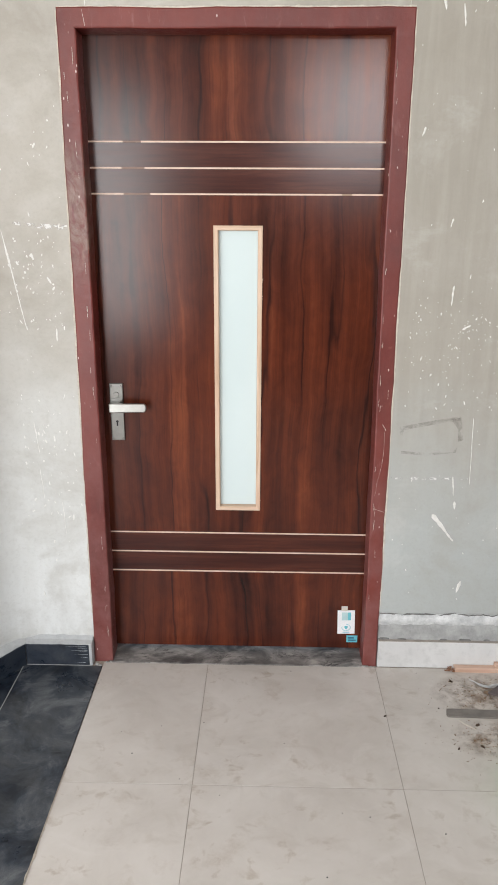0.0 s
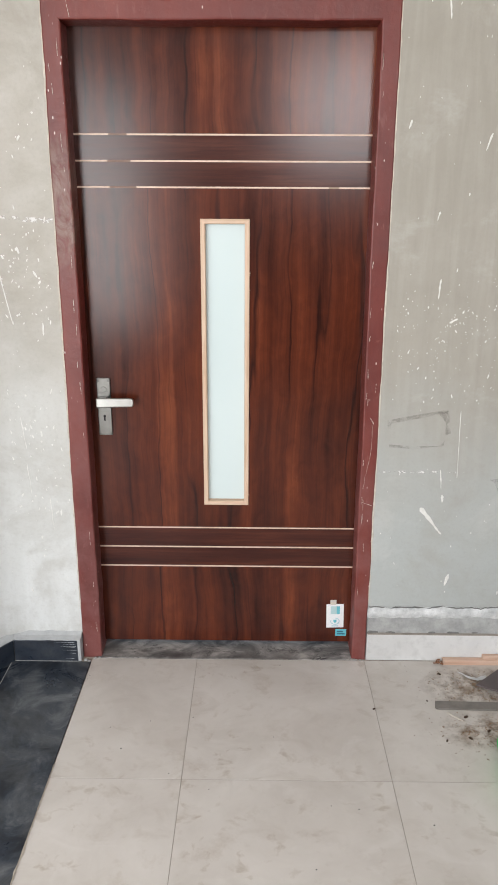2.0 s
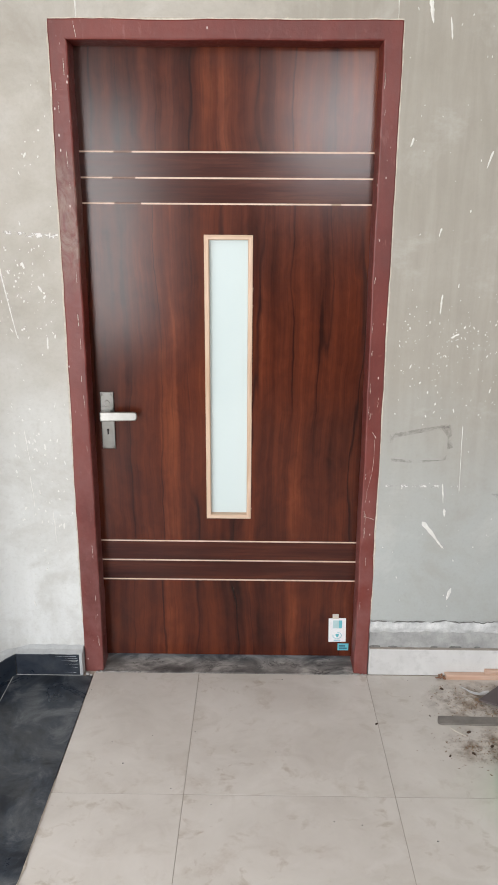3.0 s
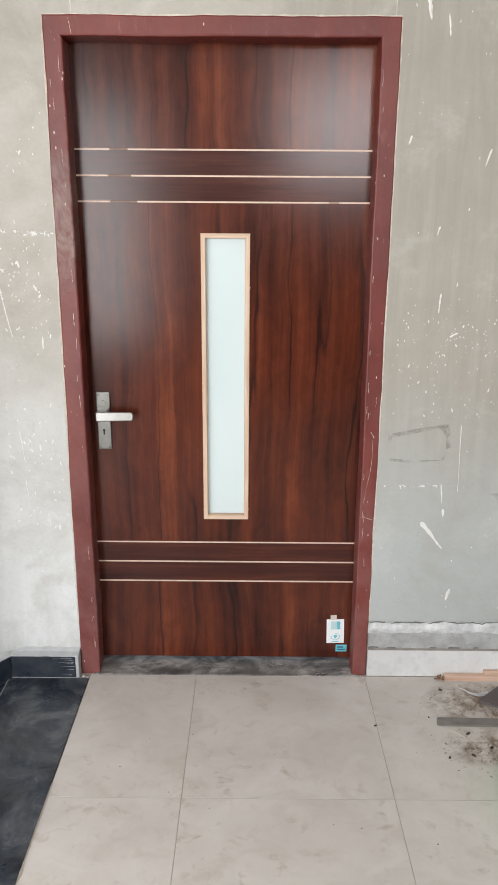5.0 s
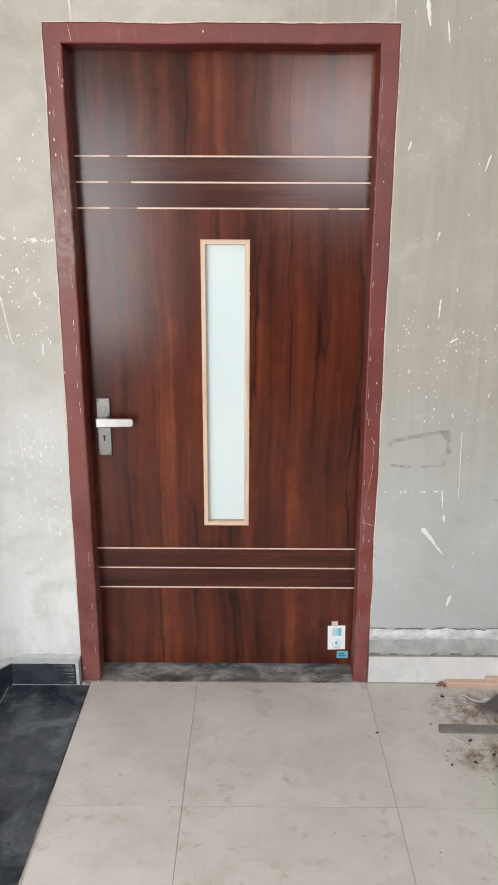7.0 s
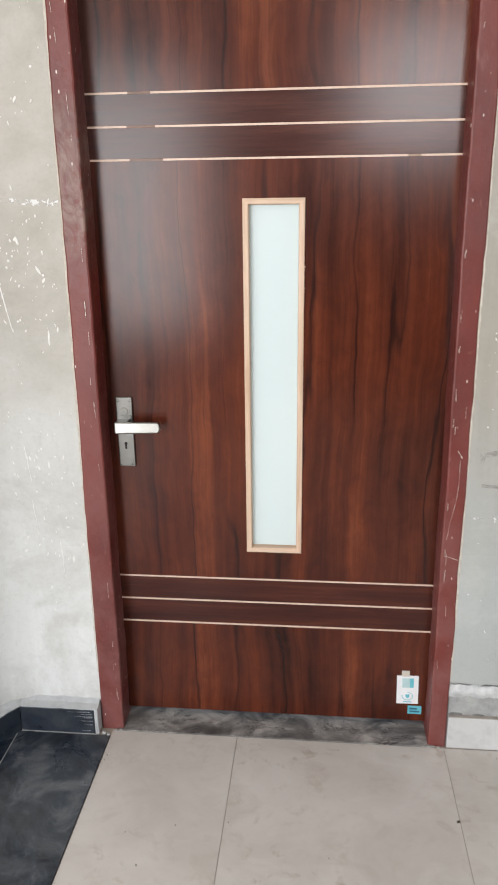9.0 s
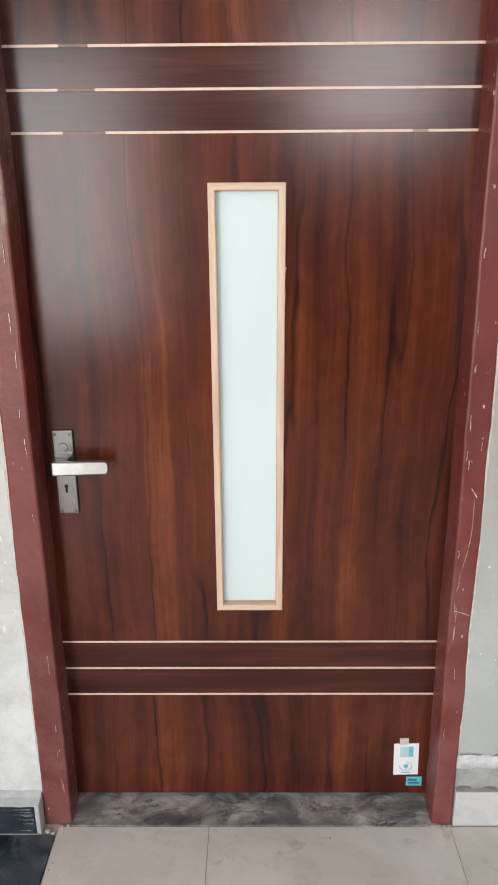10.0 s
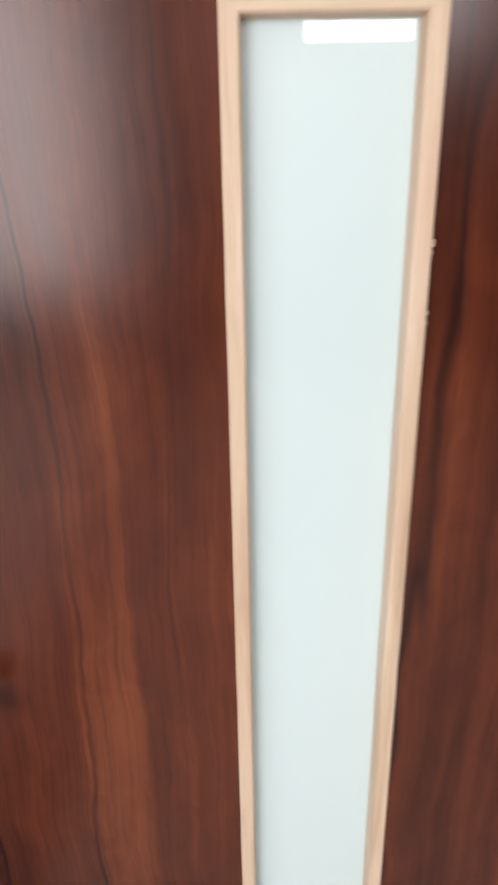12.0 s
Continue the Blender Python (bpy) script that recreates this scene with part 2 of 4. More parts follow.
def granite_material(name, dusty):
    k = Mat(name, 0.3)
    cloud = k.noise(7.5, 7, 0.68, distort=1.0)
    dust = k.noise(4.2, 7, 0.70, k.mapping((1, 1, 1), (4, 1, 0)), 0.9)
    grain = k.voronoi(240.0)
    c = k.ramp(cloud, [(0.40, (0.005, 0.008, 0.014)), (0.53, (0.017, 0.024, 0.036)), (0.68, tuple(0.026 * (0.85, 1.0, 1.3)[i] + 0.075 * dusty ** 2 * f for i, f in enumerate((1, 1.06, 1.08))))])
    c = k.mix(k.ramp(dust, [(0.46, 0.0), (0.72, 0.5 * dusty)]), c, (0.16, 0.168, 0.17))
    # pale scratches and dried wipe marks
    wipe = k.math("ABSOLUTE", k.math("SUBTRACT", k.noise(3.2, 2, 0.5, k.mapping((1, 2.4, 1), (7, 2, 0), (0, 0, -24)), 0.3), 0.5))
    c = k.mix(k.math("MULTIPLY", k.ramp(wipe, [(0.0, 0.10 * dusty ** 2), (0.010, 0.0)]), k.ramp(dust, [(0.42, 0.0), (0.58, 1.0)])), c, (0.21, 0.215, 0.21))
    c = k.mix(k.ramp(grain, [(0.1, 0.35), (0.4, 0.0)]), c, (0.012, 0.013, 0.015))
    k.colour(c)
    k.rough(k.ramp(dust, [(0.35, 0.22), (0.7, 0.62)]))
    k.b.inputs["Specular IOR Level"].default_value = 0.2 + 0.25 * dusty
    k.bump(k.noise(40.0, 5), 0.12, 0.0015)
    return k.m


def marble_material(name, pale, vein_colour, amount, scale):
    k = Mat(name, 0.38)
    warped = k.mapping((1, 2.2, 1), rot=(0, 0, 18))
    vein = k.math("ABSOLUTE", k.math("SUBTRACT", k.noise(scale, 6, 0.66, warped, 1.8), 0.5))
    cloud = k.noise(scale * 0.6, 6, 0.6, distort=1.0)
    c = k.ramp(cloud, [(0.3, tuple(v * 0.72 for v in pale)), (0.7, tuple(min(1, v * 1.15) for v in pale))])
    c = k.mix(k.ramp(vein, [(0.0, amount), (0.07, 0.0)]), c, vein_colour)
    dirt = k.ramp(k.noise(30.0, 6, 0.7), [(0.5, 0.0), (0.8, 0.5)])
    k.colour(k.mix(dirt, c, tuple(v * 0.5 for v in pale)))
    k.bump(k.noise(70.0, 4), 0.1, 0.001)
    return k.m


def threshold_material():
    k = Mat("grey_veined_marble", 0.4)
    flow = k.noise(10.0, 6, 0.62, k.mapping((0.9, 1.4, 1), rot=(0, 0, -24)), 0.9)
    fog = k.noise(4.0, 5, 0.6, k.mapping((1, 1, 1), (2, 5, 0)))
    c = k.ramp(flow, [(0.34, (0.050, 0.048, 0.048)), (0.44, (0.12, 0.115, 0.112)), (0.52, (0.215, 0.208, 0.20)), (0.66, (0.43, 0.41, 0.385))])
    thread = k.math("ABSOLUTE", k.math("SUBTRACT", k.noise(7.0, 6, 0.66, k.mapping((0.8, 1.8, 1), (3, 1, 0), (0, 0, -20)), 0.8), 0.5))
    broken = k.ramp(k.noise(13.0, 3), [(0.46, 0.0), (0.56, 1.0)])
    c = k.mix(k.math("MULTIPLY", k.ramp(thread, [(0.0, 0.95), (0.022, 0.0)]), broken), c, (0.014, 0.013, 0.013))
    k.colour(k.mix(k.ramp(fog, [(0.36, 0.45), (0.56, 0.0)]), c, (0.185, 0.175, 0.165)))
    k.rough(k.ramp(fog, [(0.3, 0.32), (0.7, 0.55)]))
    k.bump(flow, 0.15, 0.002)
    return k.m


def speckled(name, a, b, scale=20.0, roughness=0.8, bump=0.2, distance=0.002, metallic=0.0):
    """A plain surface with two tones, fine grain and slight relief."""
    k = Mat(name, roughness, metallic)
    f = k.noise(scale, 6, 0.65)
    g = k.noise(scale * 7, 4, 0.7)
    c = k.ramp(f, [(0.3, a), (0.7, b)])
    k.colour(k.mix(k.ramp(g, [(0.3, 0.25), (0.5, 0.0)]), c, tuple(v * 0.6 for v in a)))
    k.rough(k.ramp(g, [(0.3, max(0.02, roughness - 0.06)), (0.7, min(1.0, roughness + 0.06))]))
    k.bump(k.math("ADD", f, k.math("MULTIPLY", g, 0.4)), bump, distance)
    return k.m


def pale_wood_material(name, along, tint=(1.0, 1.0, 1.0)):
    k = Mat(name, 0.5)
    s = [1.0, 1.0, 1.0]
    s[along] = 0.06
    v = k.mapping(tuple(s))
    g = k.noise(70.0, 5, 0.65, v, 0.3)
    c = k.ramp(g, [(0.3, (0.48, 0.315, 0.19)), (0.5, (0.60, 0.43, 0.28)), (0.72, (0.68, 0.515, 0.36))])
    c = k.mix(k.ramp(k.noise(9.0, 4), [(0.45, 0.0), (0.75, 0.3)]), c, (0.62, 0.36, 0.24))
    k.colour(k.mix(1.0, c, tint, "MULTIPLY"))
    k.bump(g, 0.1, 0.0008)
    return k.m


def brushed_metal(name, gain):
    k = Mat(name, 0.34, 1.0)
    g = k.noise(300.0, 4, 0.6, k.mapping((0.05, 1, 1)))
    k.colour(k.ramp(k.noise(40.0, 5, 0.6), [(0.3, tuple(gain * v for v in (0.190, 0.188, 0.176))), (0.7, tuple(gain * v for v in (0.222, 0.220, 0.206)))]))
    k.rough(k.ramp(g, [(0.3, 0.28), (0.7, 0.40)]))
    return k.m


def frosted_glass():
    k = Mat("frosted_white_glass", 0.45)
    n = k.noise(3.0, 3, 0.5, k.mapping((1, 1, 0.4)))
    k.colour(k.ramp(n, [(0.3, (0.545, 0.645, 0.65)), (0.7, (0.58, 0.672, 0.676))]))
    k.b.inputs["Coat Weight"].default_value = 1.0
    k.b.inputs["Coat Roughness"].default_value = 0.03
    return k.m


def smear_material(name, colour, scale, low, high, strength):
    """Dirt or putty that thins out unevenly over what lies under it."""
    k = Mat(name, 0.9)
    k.colour(k.mix(k.noise(60.0, 4), tuple(v * 0.75 for v in colour), colour))
    k.alpha(k.ramp(k.noise(scale, 6, 0.7, distort=0.5), [(low, 0.0), (high, strength)]))
    return k.m


def dirt_film_material():
    """Brown dust, thickest in two heaps and thinning outwards."""
    k = Mat("dirt_film", 0.95)
    k.colour(k.ramp(k.noise(40.0, 5, 0.7), [(0.3, (0.17, 0.105, 0.062)), (0.7, (0.33, 0.235, 0.155))]))

    def heap(x, y, rx, ry):
        d = k.n.new("ShaderNodeVectorMath")
        d.operation = "LENGTH"
        k.l.new(k.mapping((1 / rx, 1 / ry, 0), (-x / rx, -y / ry, 0)), d.inputs[0])
        return k.math("SUBTRACT", 1.0, d.outputs["Value"], True)
    both = k.math("MAXIMUM", heap(0.96, -0.235, 0.22, 0.13), heap(0.92, -0.455, 0.17, 0.10))
    speck = k.ramp(k.noise(21.0, 6, 0.68), [(0.42, 0.0), (0.68, 1.0)])
    k.alpha(k.math("MULTIPLY", k.math("MULTIPLY", k.math("POWER", both, 0.7), speck), 1.1, True))
    return k.m


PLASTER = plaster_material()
WOOD = wood_material("walnut_veneer")
WOOD_ACROSS = wood_material("walnut_veneer_crossband", True)
PAINT = paint_material()
TILE = tile_material()
GRANITE = granite_material("black_granite", 1.0)
GRANITE_CLEAN = granite_material("polished_black_granite", 0.35)
THRESHOLD = threshold_material()
WHITE_MARBLE = marble_material("white_marble", (0.66, 0.66, 0.65), (0.56, 0.56, 0.55), 0.15, 2.2)
GROUT = speckled("grout", (0.27, 0.235, 0.195), (0.42, 0.38, 0.33), 60.0, 0.95)
GROUT_PALE = speckled("pale_grout", (0.36, 0.32, 0.265), (0.52, 0.475, 0.41), 70.0, 0.95)
MORTAR = speckled("cement_mortar", (0.27, 0.275, 0.27), (0.44, 0.445, 0.435), 18.0, 0.9, 0.6, 0.006)
CAP = speckled("smooth_grey_cement", (0.33, 0.345, 0.35), (0.47, 0.485, 0.49), 14.0, 0.85, 0.3, 0.003)
PUTTY = speckled("white_putty", (0.38, 0.395, 0.395), (0.74, 0.75, 0.745), 24.0, 0.85, 0.5, 0.004)
LIP = speckled("cream_putty", (0.40, 0.37, 0.31), (0.62, 0.58, 0.51), 50.0, 0.9, 0.3, 0.001)
LEDGE_DUST = speckled("beige_dust", (0.27, 0.245, 0.215), (0.39, 0.355, 0.315), 40.0, 0.95)
# dark grey for the shade painted into the mortar, and for grit
SHADE_AND_GRIT = speckled("dark_shade_and_grit", (0.10, 0.10, 0.095), (0.22, 0.22, 0.21), 40.0, 0.95)
# dark tone for the unseen rear wall, so the door reflects little of it
DARK_REAR = speckled("dark_rear_wall", (0.055, 0.040, 0.033), (0.10, 0.075, 0.062), 6.0, 0.95)
WHITEWASH = speckled("white_wall_paint", (0.66, 0.64, 0.60), (0.74, 0.72, 0.69), 4.0, 0.8, 0.1)
SPLASH = speckled("dried_white_paint", (0.60, 0.60, 0.57), (0.76, 0.76, 0.73), 60.0, 0.6, 0.2, 0.001)
INLAY = speckled("maple_inlay", (0.56, 0.405, 0.315), (0.70, 0.545, 0.445), 30.0, 0.45, 0.05, 0.0005)
INLAY_STAINED = speckled("stained_inlay", (0.12, 0.055, 0.03), (0.20, 0.10, 0.06), 30.0, 0.4, 0.05, 0.0005)
INLAY_FADED = speckled("faded_inlay", (0.24, 0.15, 0.10), (0.38, 0.27, 0.19), 30.0, 0.45, 0.05, 0.0005)
BEAD_UP = pale_wood_material("pine_bead_upright", 2, (0.95, 0.975, 1.08))
BEAD_ACROSS = pale_wood_material("pine_bead_across", 0, (0.95, 0.975, 1.08))
NICKEL = brushed_metal("satin_nickel", 1.0)
# the same nickel with its colour raised, for the light the lever catches
NICKEL_LIT = brushed_metal("lit_nickel", 1.45)
BLACK = speckled("dark_hollow", (0.006, 0.006, 0.006), (0.012, 0.012, 0.012), 30.0, 0.9)
GLASS = frosted_glass()
CARD = speckled("white_card", (0.74, 0.76, 0.77), (0.82, 0.83, 0.84), 30.0, 0.45, 0.03, 0.0003)
TEAL = speckled("teal_print", (0.10, 0.42, 0.50), (0.16, 0.52, 0.60), 60.0, 0.4, 0.02, 0.0003)
TEAL_PALE = speckled("pale_teal_print", (0.38, 0.56, 0.58), (0.48, 0.64, 0.65), 60.0, 0.4, 0.02, 0.0003)
NAVY = speckled("dark_blue_print", (0.02, 0.10, 0.16), (0.03, 0.14, 0.21), 60.0, 0.4, 0.02, 0.0003)
TAPE = speckled("paper_tape", (0.50, 0.46, 0.40), (0.60, 0.56, 0.50), 60.0, 0.6, 0.05, 0.0004)
BATTEN = pale_wood_material("pinkish_batten_wood", 0, (0.92, 0.90, 1.05))
METAL_STRIP = speckled("dull_grey_metal", (0.165, 0.150, 0.135), (0.245, 0.225, 0.205), 30.0, 0.5, 0.15, 0.001, 0.3)
SHEET = speckled("dark_laminate", (0.070, 0.055, 0.055), (0.105, 0.085, 0.085), 12.0, 0.5)
GREEN = speckled("green_plastic", (0.03, 0.42, 0.09), (0.05, 0.52, 0.13), 12.0, 0.4, 0.05)
RUST = speckled("rusty_brown", (0.16, 0.07, 0.035), (0.26, 0.12, 0.06), 40.0, 0.8)
RUST_DARK = speckled("dark_dirt", (0.040, 0.024, 0.016), (0.085, 0.052, 0.034), 60.0, 0.95)
SAWDUST = speckled("sawdust_and_dirt", (0.12, 0.068, 0.038), (0.34, 0.235, 0.145), 50.0, 0.95)
DIRT_FILM = dirt_film_material()
STAIN = smear_material("dark_plaster_stain", (0.22, 0.20, 0.165), 30.0, 0.40, 0.72, 0.5)
RUBBED = smear_material("rubbed_paint", (0.27, 0.14, 0.125), 19.0, 0.38, 0.62, 0.65)
CHALK = smear_material("chalky_scuff", (0.74, 0.74, 0.72), 60.0, 0.50, 0.55, 1.0)


# ---- mesh helpers ----
def part(name, bm, material, parent=None, label="", smooth=False):
    """Links a bmesh as one mesh object, under a thing or on its own."""
    me = bpy.data.meshes.new(name)
    bmesh.ops.recalc_face_normals(bm, faces=bm.faces)
    bm.to_mesh(me)
    bm.free()
    me.materials.append(material)
    if smooth:
        for p in me.polygons:
            p.use_smooth = True
    ob = new(name, me)
    if parent:
        ob.parent = parent
    if label:
        ob["label"] = label
    return ob


def box(x0, x1, y0, y1, z0, z1, bevel=0.0, seg=2, bm=None):
    bm = bm or bmesh.new()
    r = bmesh.ops.create_cube(bm, size=1.0)
    for v in r["verts"]:
        v.co = Vector(((x0 + x1) / 2 + v.co.x * (x1 - x0), (y0 + y1) / 2 + v.co.y * (y1 - y0), (z0 + z1) / 2 + v.co.z * (z1 - z0)))
    if bevel:
        edges = list({e for v in r["verts"] for e in v.link_edges})
        bmesh.ops.bevel(bm, geom=edges, offset=bevel, segments=seg, affect="EDGES", profile=0.5)
    return bm


def prism(points, depth_from, depth_to, axis="y", bevel=0.0):
    """A flat outline (two coordinates a point) given thickness along an axis."""
    bm = bmesh.new()

    def at(p, d):
        return {"y": (p[0], d, p[1]), "z": (p[0], p[1], d), "x": (d, p[0], p[1])}[axis]
    a = [bm.verts.new(at(p, depth_from)) for p in points]
    b = [bm.verts.new(at(p, depth_to)) for p in points]
    bm.faces.new(a)
    bm.faces.new(list(reversed(b)))
    for i in range(len(points)):
        j = (i + 1) % len(points)
        bm.faces.new((a[i], b[i], b[j], a[j]))
    if bevel:
        bmesh.ops.recalc_face_normals(bm, faces=bm.faces)
        bmesh.ops.bevel(bm, geom=list(bm.edges), offset=bevel, segments=2, affect="EDGES", profile=0.5)
    return bm


def loft(rings, closed_ends=True):
    """A skin over rings of points that follow one another."""
    bm = bmesh.new()
    rows = [[bm.verts.new(p) for p in ring] for ring in rings]
    n = len(rows[0])
    for a, b in zip(rows, rows[1:]):
        for i in range(n):
            j = (i + 1) % n
            bm.faces.new((a[i], a[j], b[j], b[i]))
    if closed_ends:
        bm.faces.new(rows[0])
        bm.faces.new(list(reversed(rows[-1])))
    return bm


def wob(x, y, z, scale, amount):
    """A smooth, repeatable unevenness."""
    return noise.noise(Vector((x * scale, y * scale, z * scale))) * amount


def empty(name, place=(0, 0, 0)):
    ob = new(name)
    ob.empty_display_size = 0.1
    ob.location = place
    return ob


# ---- the hall: front and return walls, unseen walls, ceiling and openings ----
X0, X1, Y1, TOP = -0.715, 3.50, -4.20, 2.90
FACE = -0.0795         # plaster face of the wall with the door
OPEN_L, OPEN_R, OPEN_T = -0.408, 0.558, 2.074


def front_wall():
    """Masonry core with the door opening, and the plaster coat over it."""
    core = bmesh.new()
    box(X0 - 0.2, OPEN_L, FACE + 0.010, 0.13, -0.05, TOP, bm=core)
    box(OPEN_R, X1 + 0.2, FACE + 0.010, 0.13, -0.05, TOP, bm=core)
    box(OPEN_L, OPEN_R, FACE + 0.010, 0.13, OPEN_T, TOP, bm=core)
    wall = part("wall_front", core, MORTAR)
    tagged(wall, "grey cement plastered wall round the doorway", "wall", kind="structure")

    def coat(xa, xb, za, zb, ragged):
        bm = bmesh.new()
        nx, nz = max(4, int((xb - xa) / 0.02)), 6
        grid = []
        for i in range(nx + 1):
            x = xa + (xb - xa) * i / nx
            low = za + (wob(x, 0, 3, 16, 0.009) + wob(x, 0, 9, 60, 0.006) if ragged else 0.0)
            col = []
            for j in range(nz + 1):
                z = low + (zb - low) * (j / nz) ** 2
                col.append(bm.verts.new((x, FACE, z)))
            grid.append(col)
        back = [bm.verts.new((c[0].co.x, FACE + 0.012, c[0].co.z)) for c in grid]
        for i in range(nx):
            for j in range(nz):
                bm.faces.new((grid[i][j], grid[i + 1][j], grid[i + 1][j + 1], grid[i][j + 1]))
            bm.faces.new((back[i], back[i + 1], grid[i + 1][0], grid[i][0]))
        return bm
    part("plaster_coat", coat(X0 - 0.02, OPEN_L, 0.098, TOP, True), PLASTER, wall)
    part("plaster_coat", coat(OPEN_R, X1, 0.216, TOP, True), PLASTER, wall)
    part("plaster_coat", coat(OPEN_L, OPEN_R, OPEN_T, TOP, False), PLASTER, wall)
    return wall


# the return wall is splayed outwards about the skirting's inner corner
SPLAY = Matrix.Translation((-0.674, -0.1165, 0)) @ Matrix.Rotation(radians(-34), 4, "Z") @ Matrix.Translation((0.684, 0.1165, 0))
WEST = -2.50           # far side of the hall, beyond the short wall


def side_wall():
    """The short wall beside the granite border; its unseen end is cut back to admit light."""
    bm = box(X0 - 0.2, X0, -0.56, FACE, -0.05, TOP, 0.004)
    bmesh.ops.transform(bm, matrix=SPLAY, verts=bm.verts)
    ob = part("wall_return", bm, PLASTER)
    # a rounded cove of plaster, added so the shading turns softly in the corner
    run = SPLAY.to_3x3() @ Vector((0, -1, 0))
    on_face = SPLAY @ Vector((X0, FACE, 0))
    corner = on_face + run * ((FACE - on_face.y) / run.y)
    bm = bmesh.new()
    rows = []
    for i in range(13):
        t = i / 12
        p = corner + Vector((0.075, 0, 0)) * (1 - t) ** 2 + run * 0.075 * t ** 2
        rows.append([bm.verts.new((p.x - 0.0003, p.y + 0.0004, z)) for z in (0.098, TOP)])
    for a, b in zip(rows, rows[1:]):
        bm.faces.new((a[0], b[0], b[1], a[1]))
    part("plaster_cove", bm, PLASTER, ob, smooth=True)
    return tagged(ob, "short grey plastered return wall beside the granite border", "wall", kind="structure")


# out of view: added to close the hall and hold the west lamp
def west_walls():
    bm = bmesh.new()
    box(WEST, X0 - 0.2, -0.56, -0.36, -0.05, TOP, bm=bm)
    a, b = WEST - 0.2, WEST
    box(a, b, -1.05, -0.36, -0.05, TOP, bm=bm)
    box(a, b, Y1 - 0.2, -4.12, -0.05, TOP, bm=bm)
    box(a, b, -4.12, -1.05, -0.05, 0.22, bm=bm)
    box(a, b, -4.12, -1.05, 2.68, TOP, bm=bm)
    return tagged(part("wall_west", bm, WHITEWASH), "unseen whitewashed wall, added with a wide opening for fill light", "wall", kind="structure")


# out of view; its darkness keeps a pale veil off the glossy leaf
def rear_wall():
    bm = bmesh.new()
    a, b = Y1 - 0.2, Y1
    for x0, x1, z0, z1 in ((WEST, -2.46, -0.05, TOP), (-2.46, -0.80, -0.05, 0.48), (-2.46, -0.80, 2.52, TOP), (-0.80, 0.45, -0.05, TOP),
                           (0.45, 1.45, -0.05, 1.90), (0.45, 1.45, 2.76, TOP), (1.45, X1 + 0.2, -0.05, TOP)):
        box(x0, x1, a, b, z0, z1, bm=bm)
    return tagged(part("wall_rear", bm, DARK_REAR), "unseen wall behind, kept dark for the door's reflections, with two window openings", "wall", kind="structure")


# also out of view, added round the east fill lamp
def east_wall():
    bm = bmesh.new()
    a, b = X1, X1 + 0.2
    box(a, b, -0.80, FACE, -0.05, TOP, bm=bm)
    box(a, b, Y1, -4.0, -0.05, TOP, bm=bm)
    box(a, b, -4.0, -0.80, -0.05, 0.30, bm=bm)
    box(a, b, -4.0, -0.80, 2.60, TOP, bm=bm)
    return tagged(part("wall_east", bm, WHITEWASH), "unseen whitewashed wall, added with a wide opening for fill light", "wall", kind="structure")


wall = front_wall()
side_wall()
west_walls()
rear_wall()
east_wall()
tagged(part("ceiling", box(WEST - 0.2, X1 + 0.2, Y1 - 0.2, 0.13, TOP, TOP + 0.15), WHITEWASH), "plain pale painted ceiling", "ceiling", kind="structure")
floor = part("floor", box(WEST - 0.2, X1 + 0.2, Y1 - 0.2, 0.13, -0.10, -0.0015), GROUT)
tagged(floor, "cream tiled floor with thin dirty joints", "floor", kind="structure")


# ---- door frame ----
def edge(a, b, z):
    """A number that runs from a at the floor to b at the head."""
    return a + (b - a) * z / 2.09


HEAD_TOP, HEAD_LOW = 2.0935, 2.040


def jamb(outer0, outer1, inner0, inner1, seed):
    """One upright of the frame: hand-finished, so its faces waver a little; mitred at the head."""
    rings = []
    for i in range(65):
        t = i / 64
        z = 2.045 * t
        calm = min(1.0, (2.045 - z) / 0.06)
        o = edge(outer0, outer1, z) + calm * (wob(seed, 0, z, 4.5, 0.0028) + wob(seed, 2, z, 19, 0.0022))
        n = edge(inner0, inner1, z) + calm * (wob(seed, 5, z, 3.5, 0.003) + wob(seed, 7, z, 17, 0.0018))
        f = -0.082 + calm * wob(seed, 9, z, 9, 0.0014)
        s = 1 if n > o else -1
        r = 0.005
        over = 0.004 if s > 0 else 0.0   # the lock side's arris stands a little proud of the reveal
        ring = [(o, 0.125), (o, f + r), (o + s * r * 0.3, f + r * 0.3), (o + s * r, f), (n + over - s * r, f), (n + over - s * r * 0.3, f + r * 0.3), (n + over, f + r),
                (n, 0.045), (n + s * 0.014, 0.0455), (n + s * 0.014, 0.125)]
        rings.append([(x, y, -0.004 + (HEAD_TOP + 0.004 - (HEAD_TOP - HEAD_LOW) * (x - o) / (n - o)) * t) for x, y in ring])
    return loft(rings)


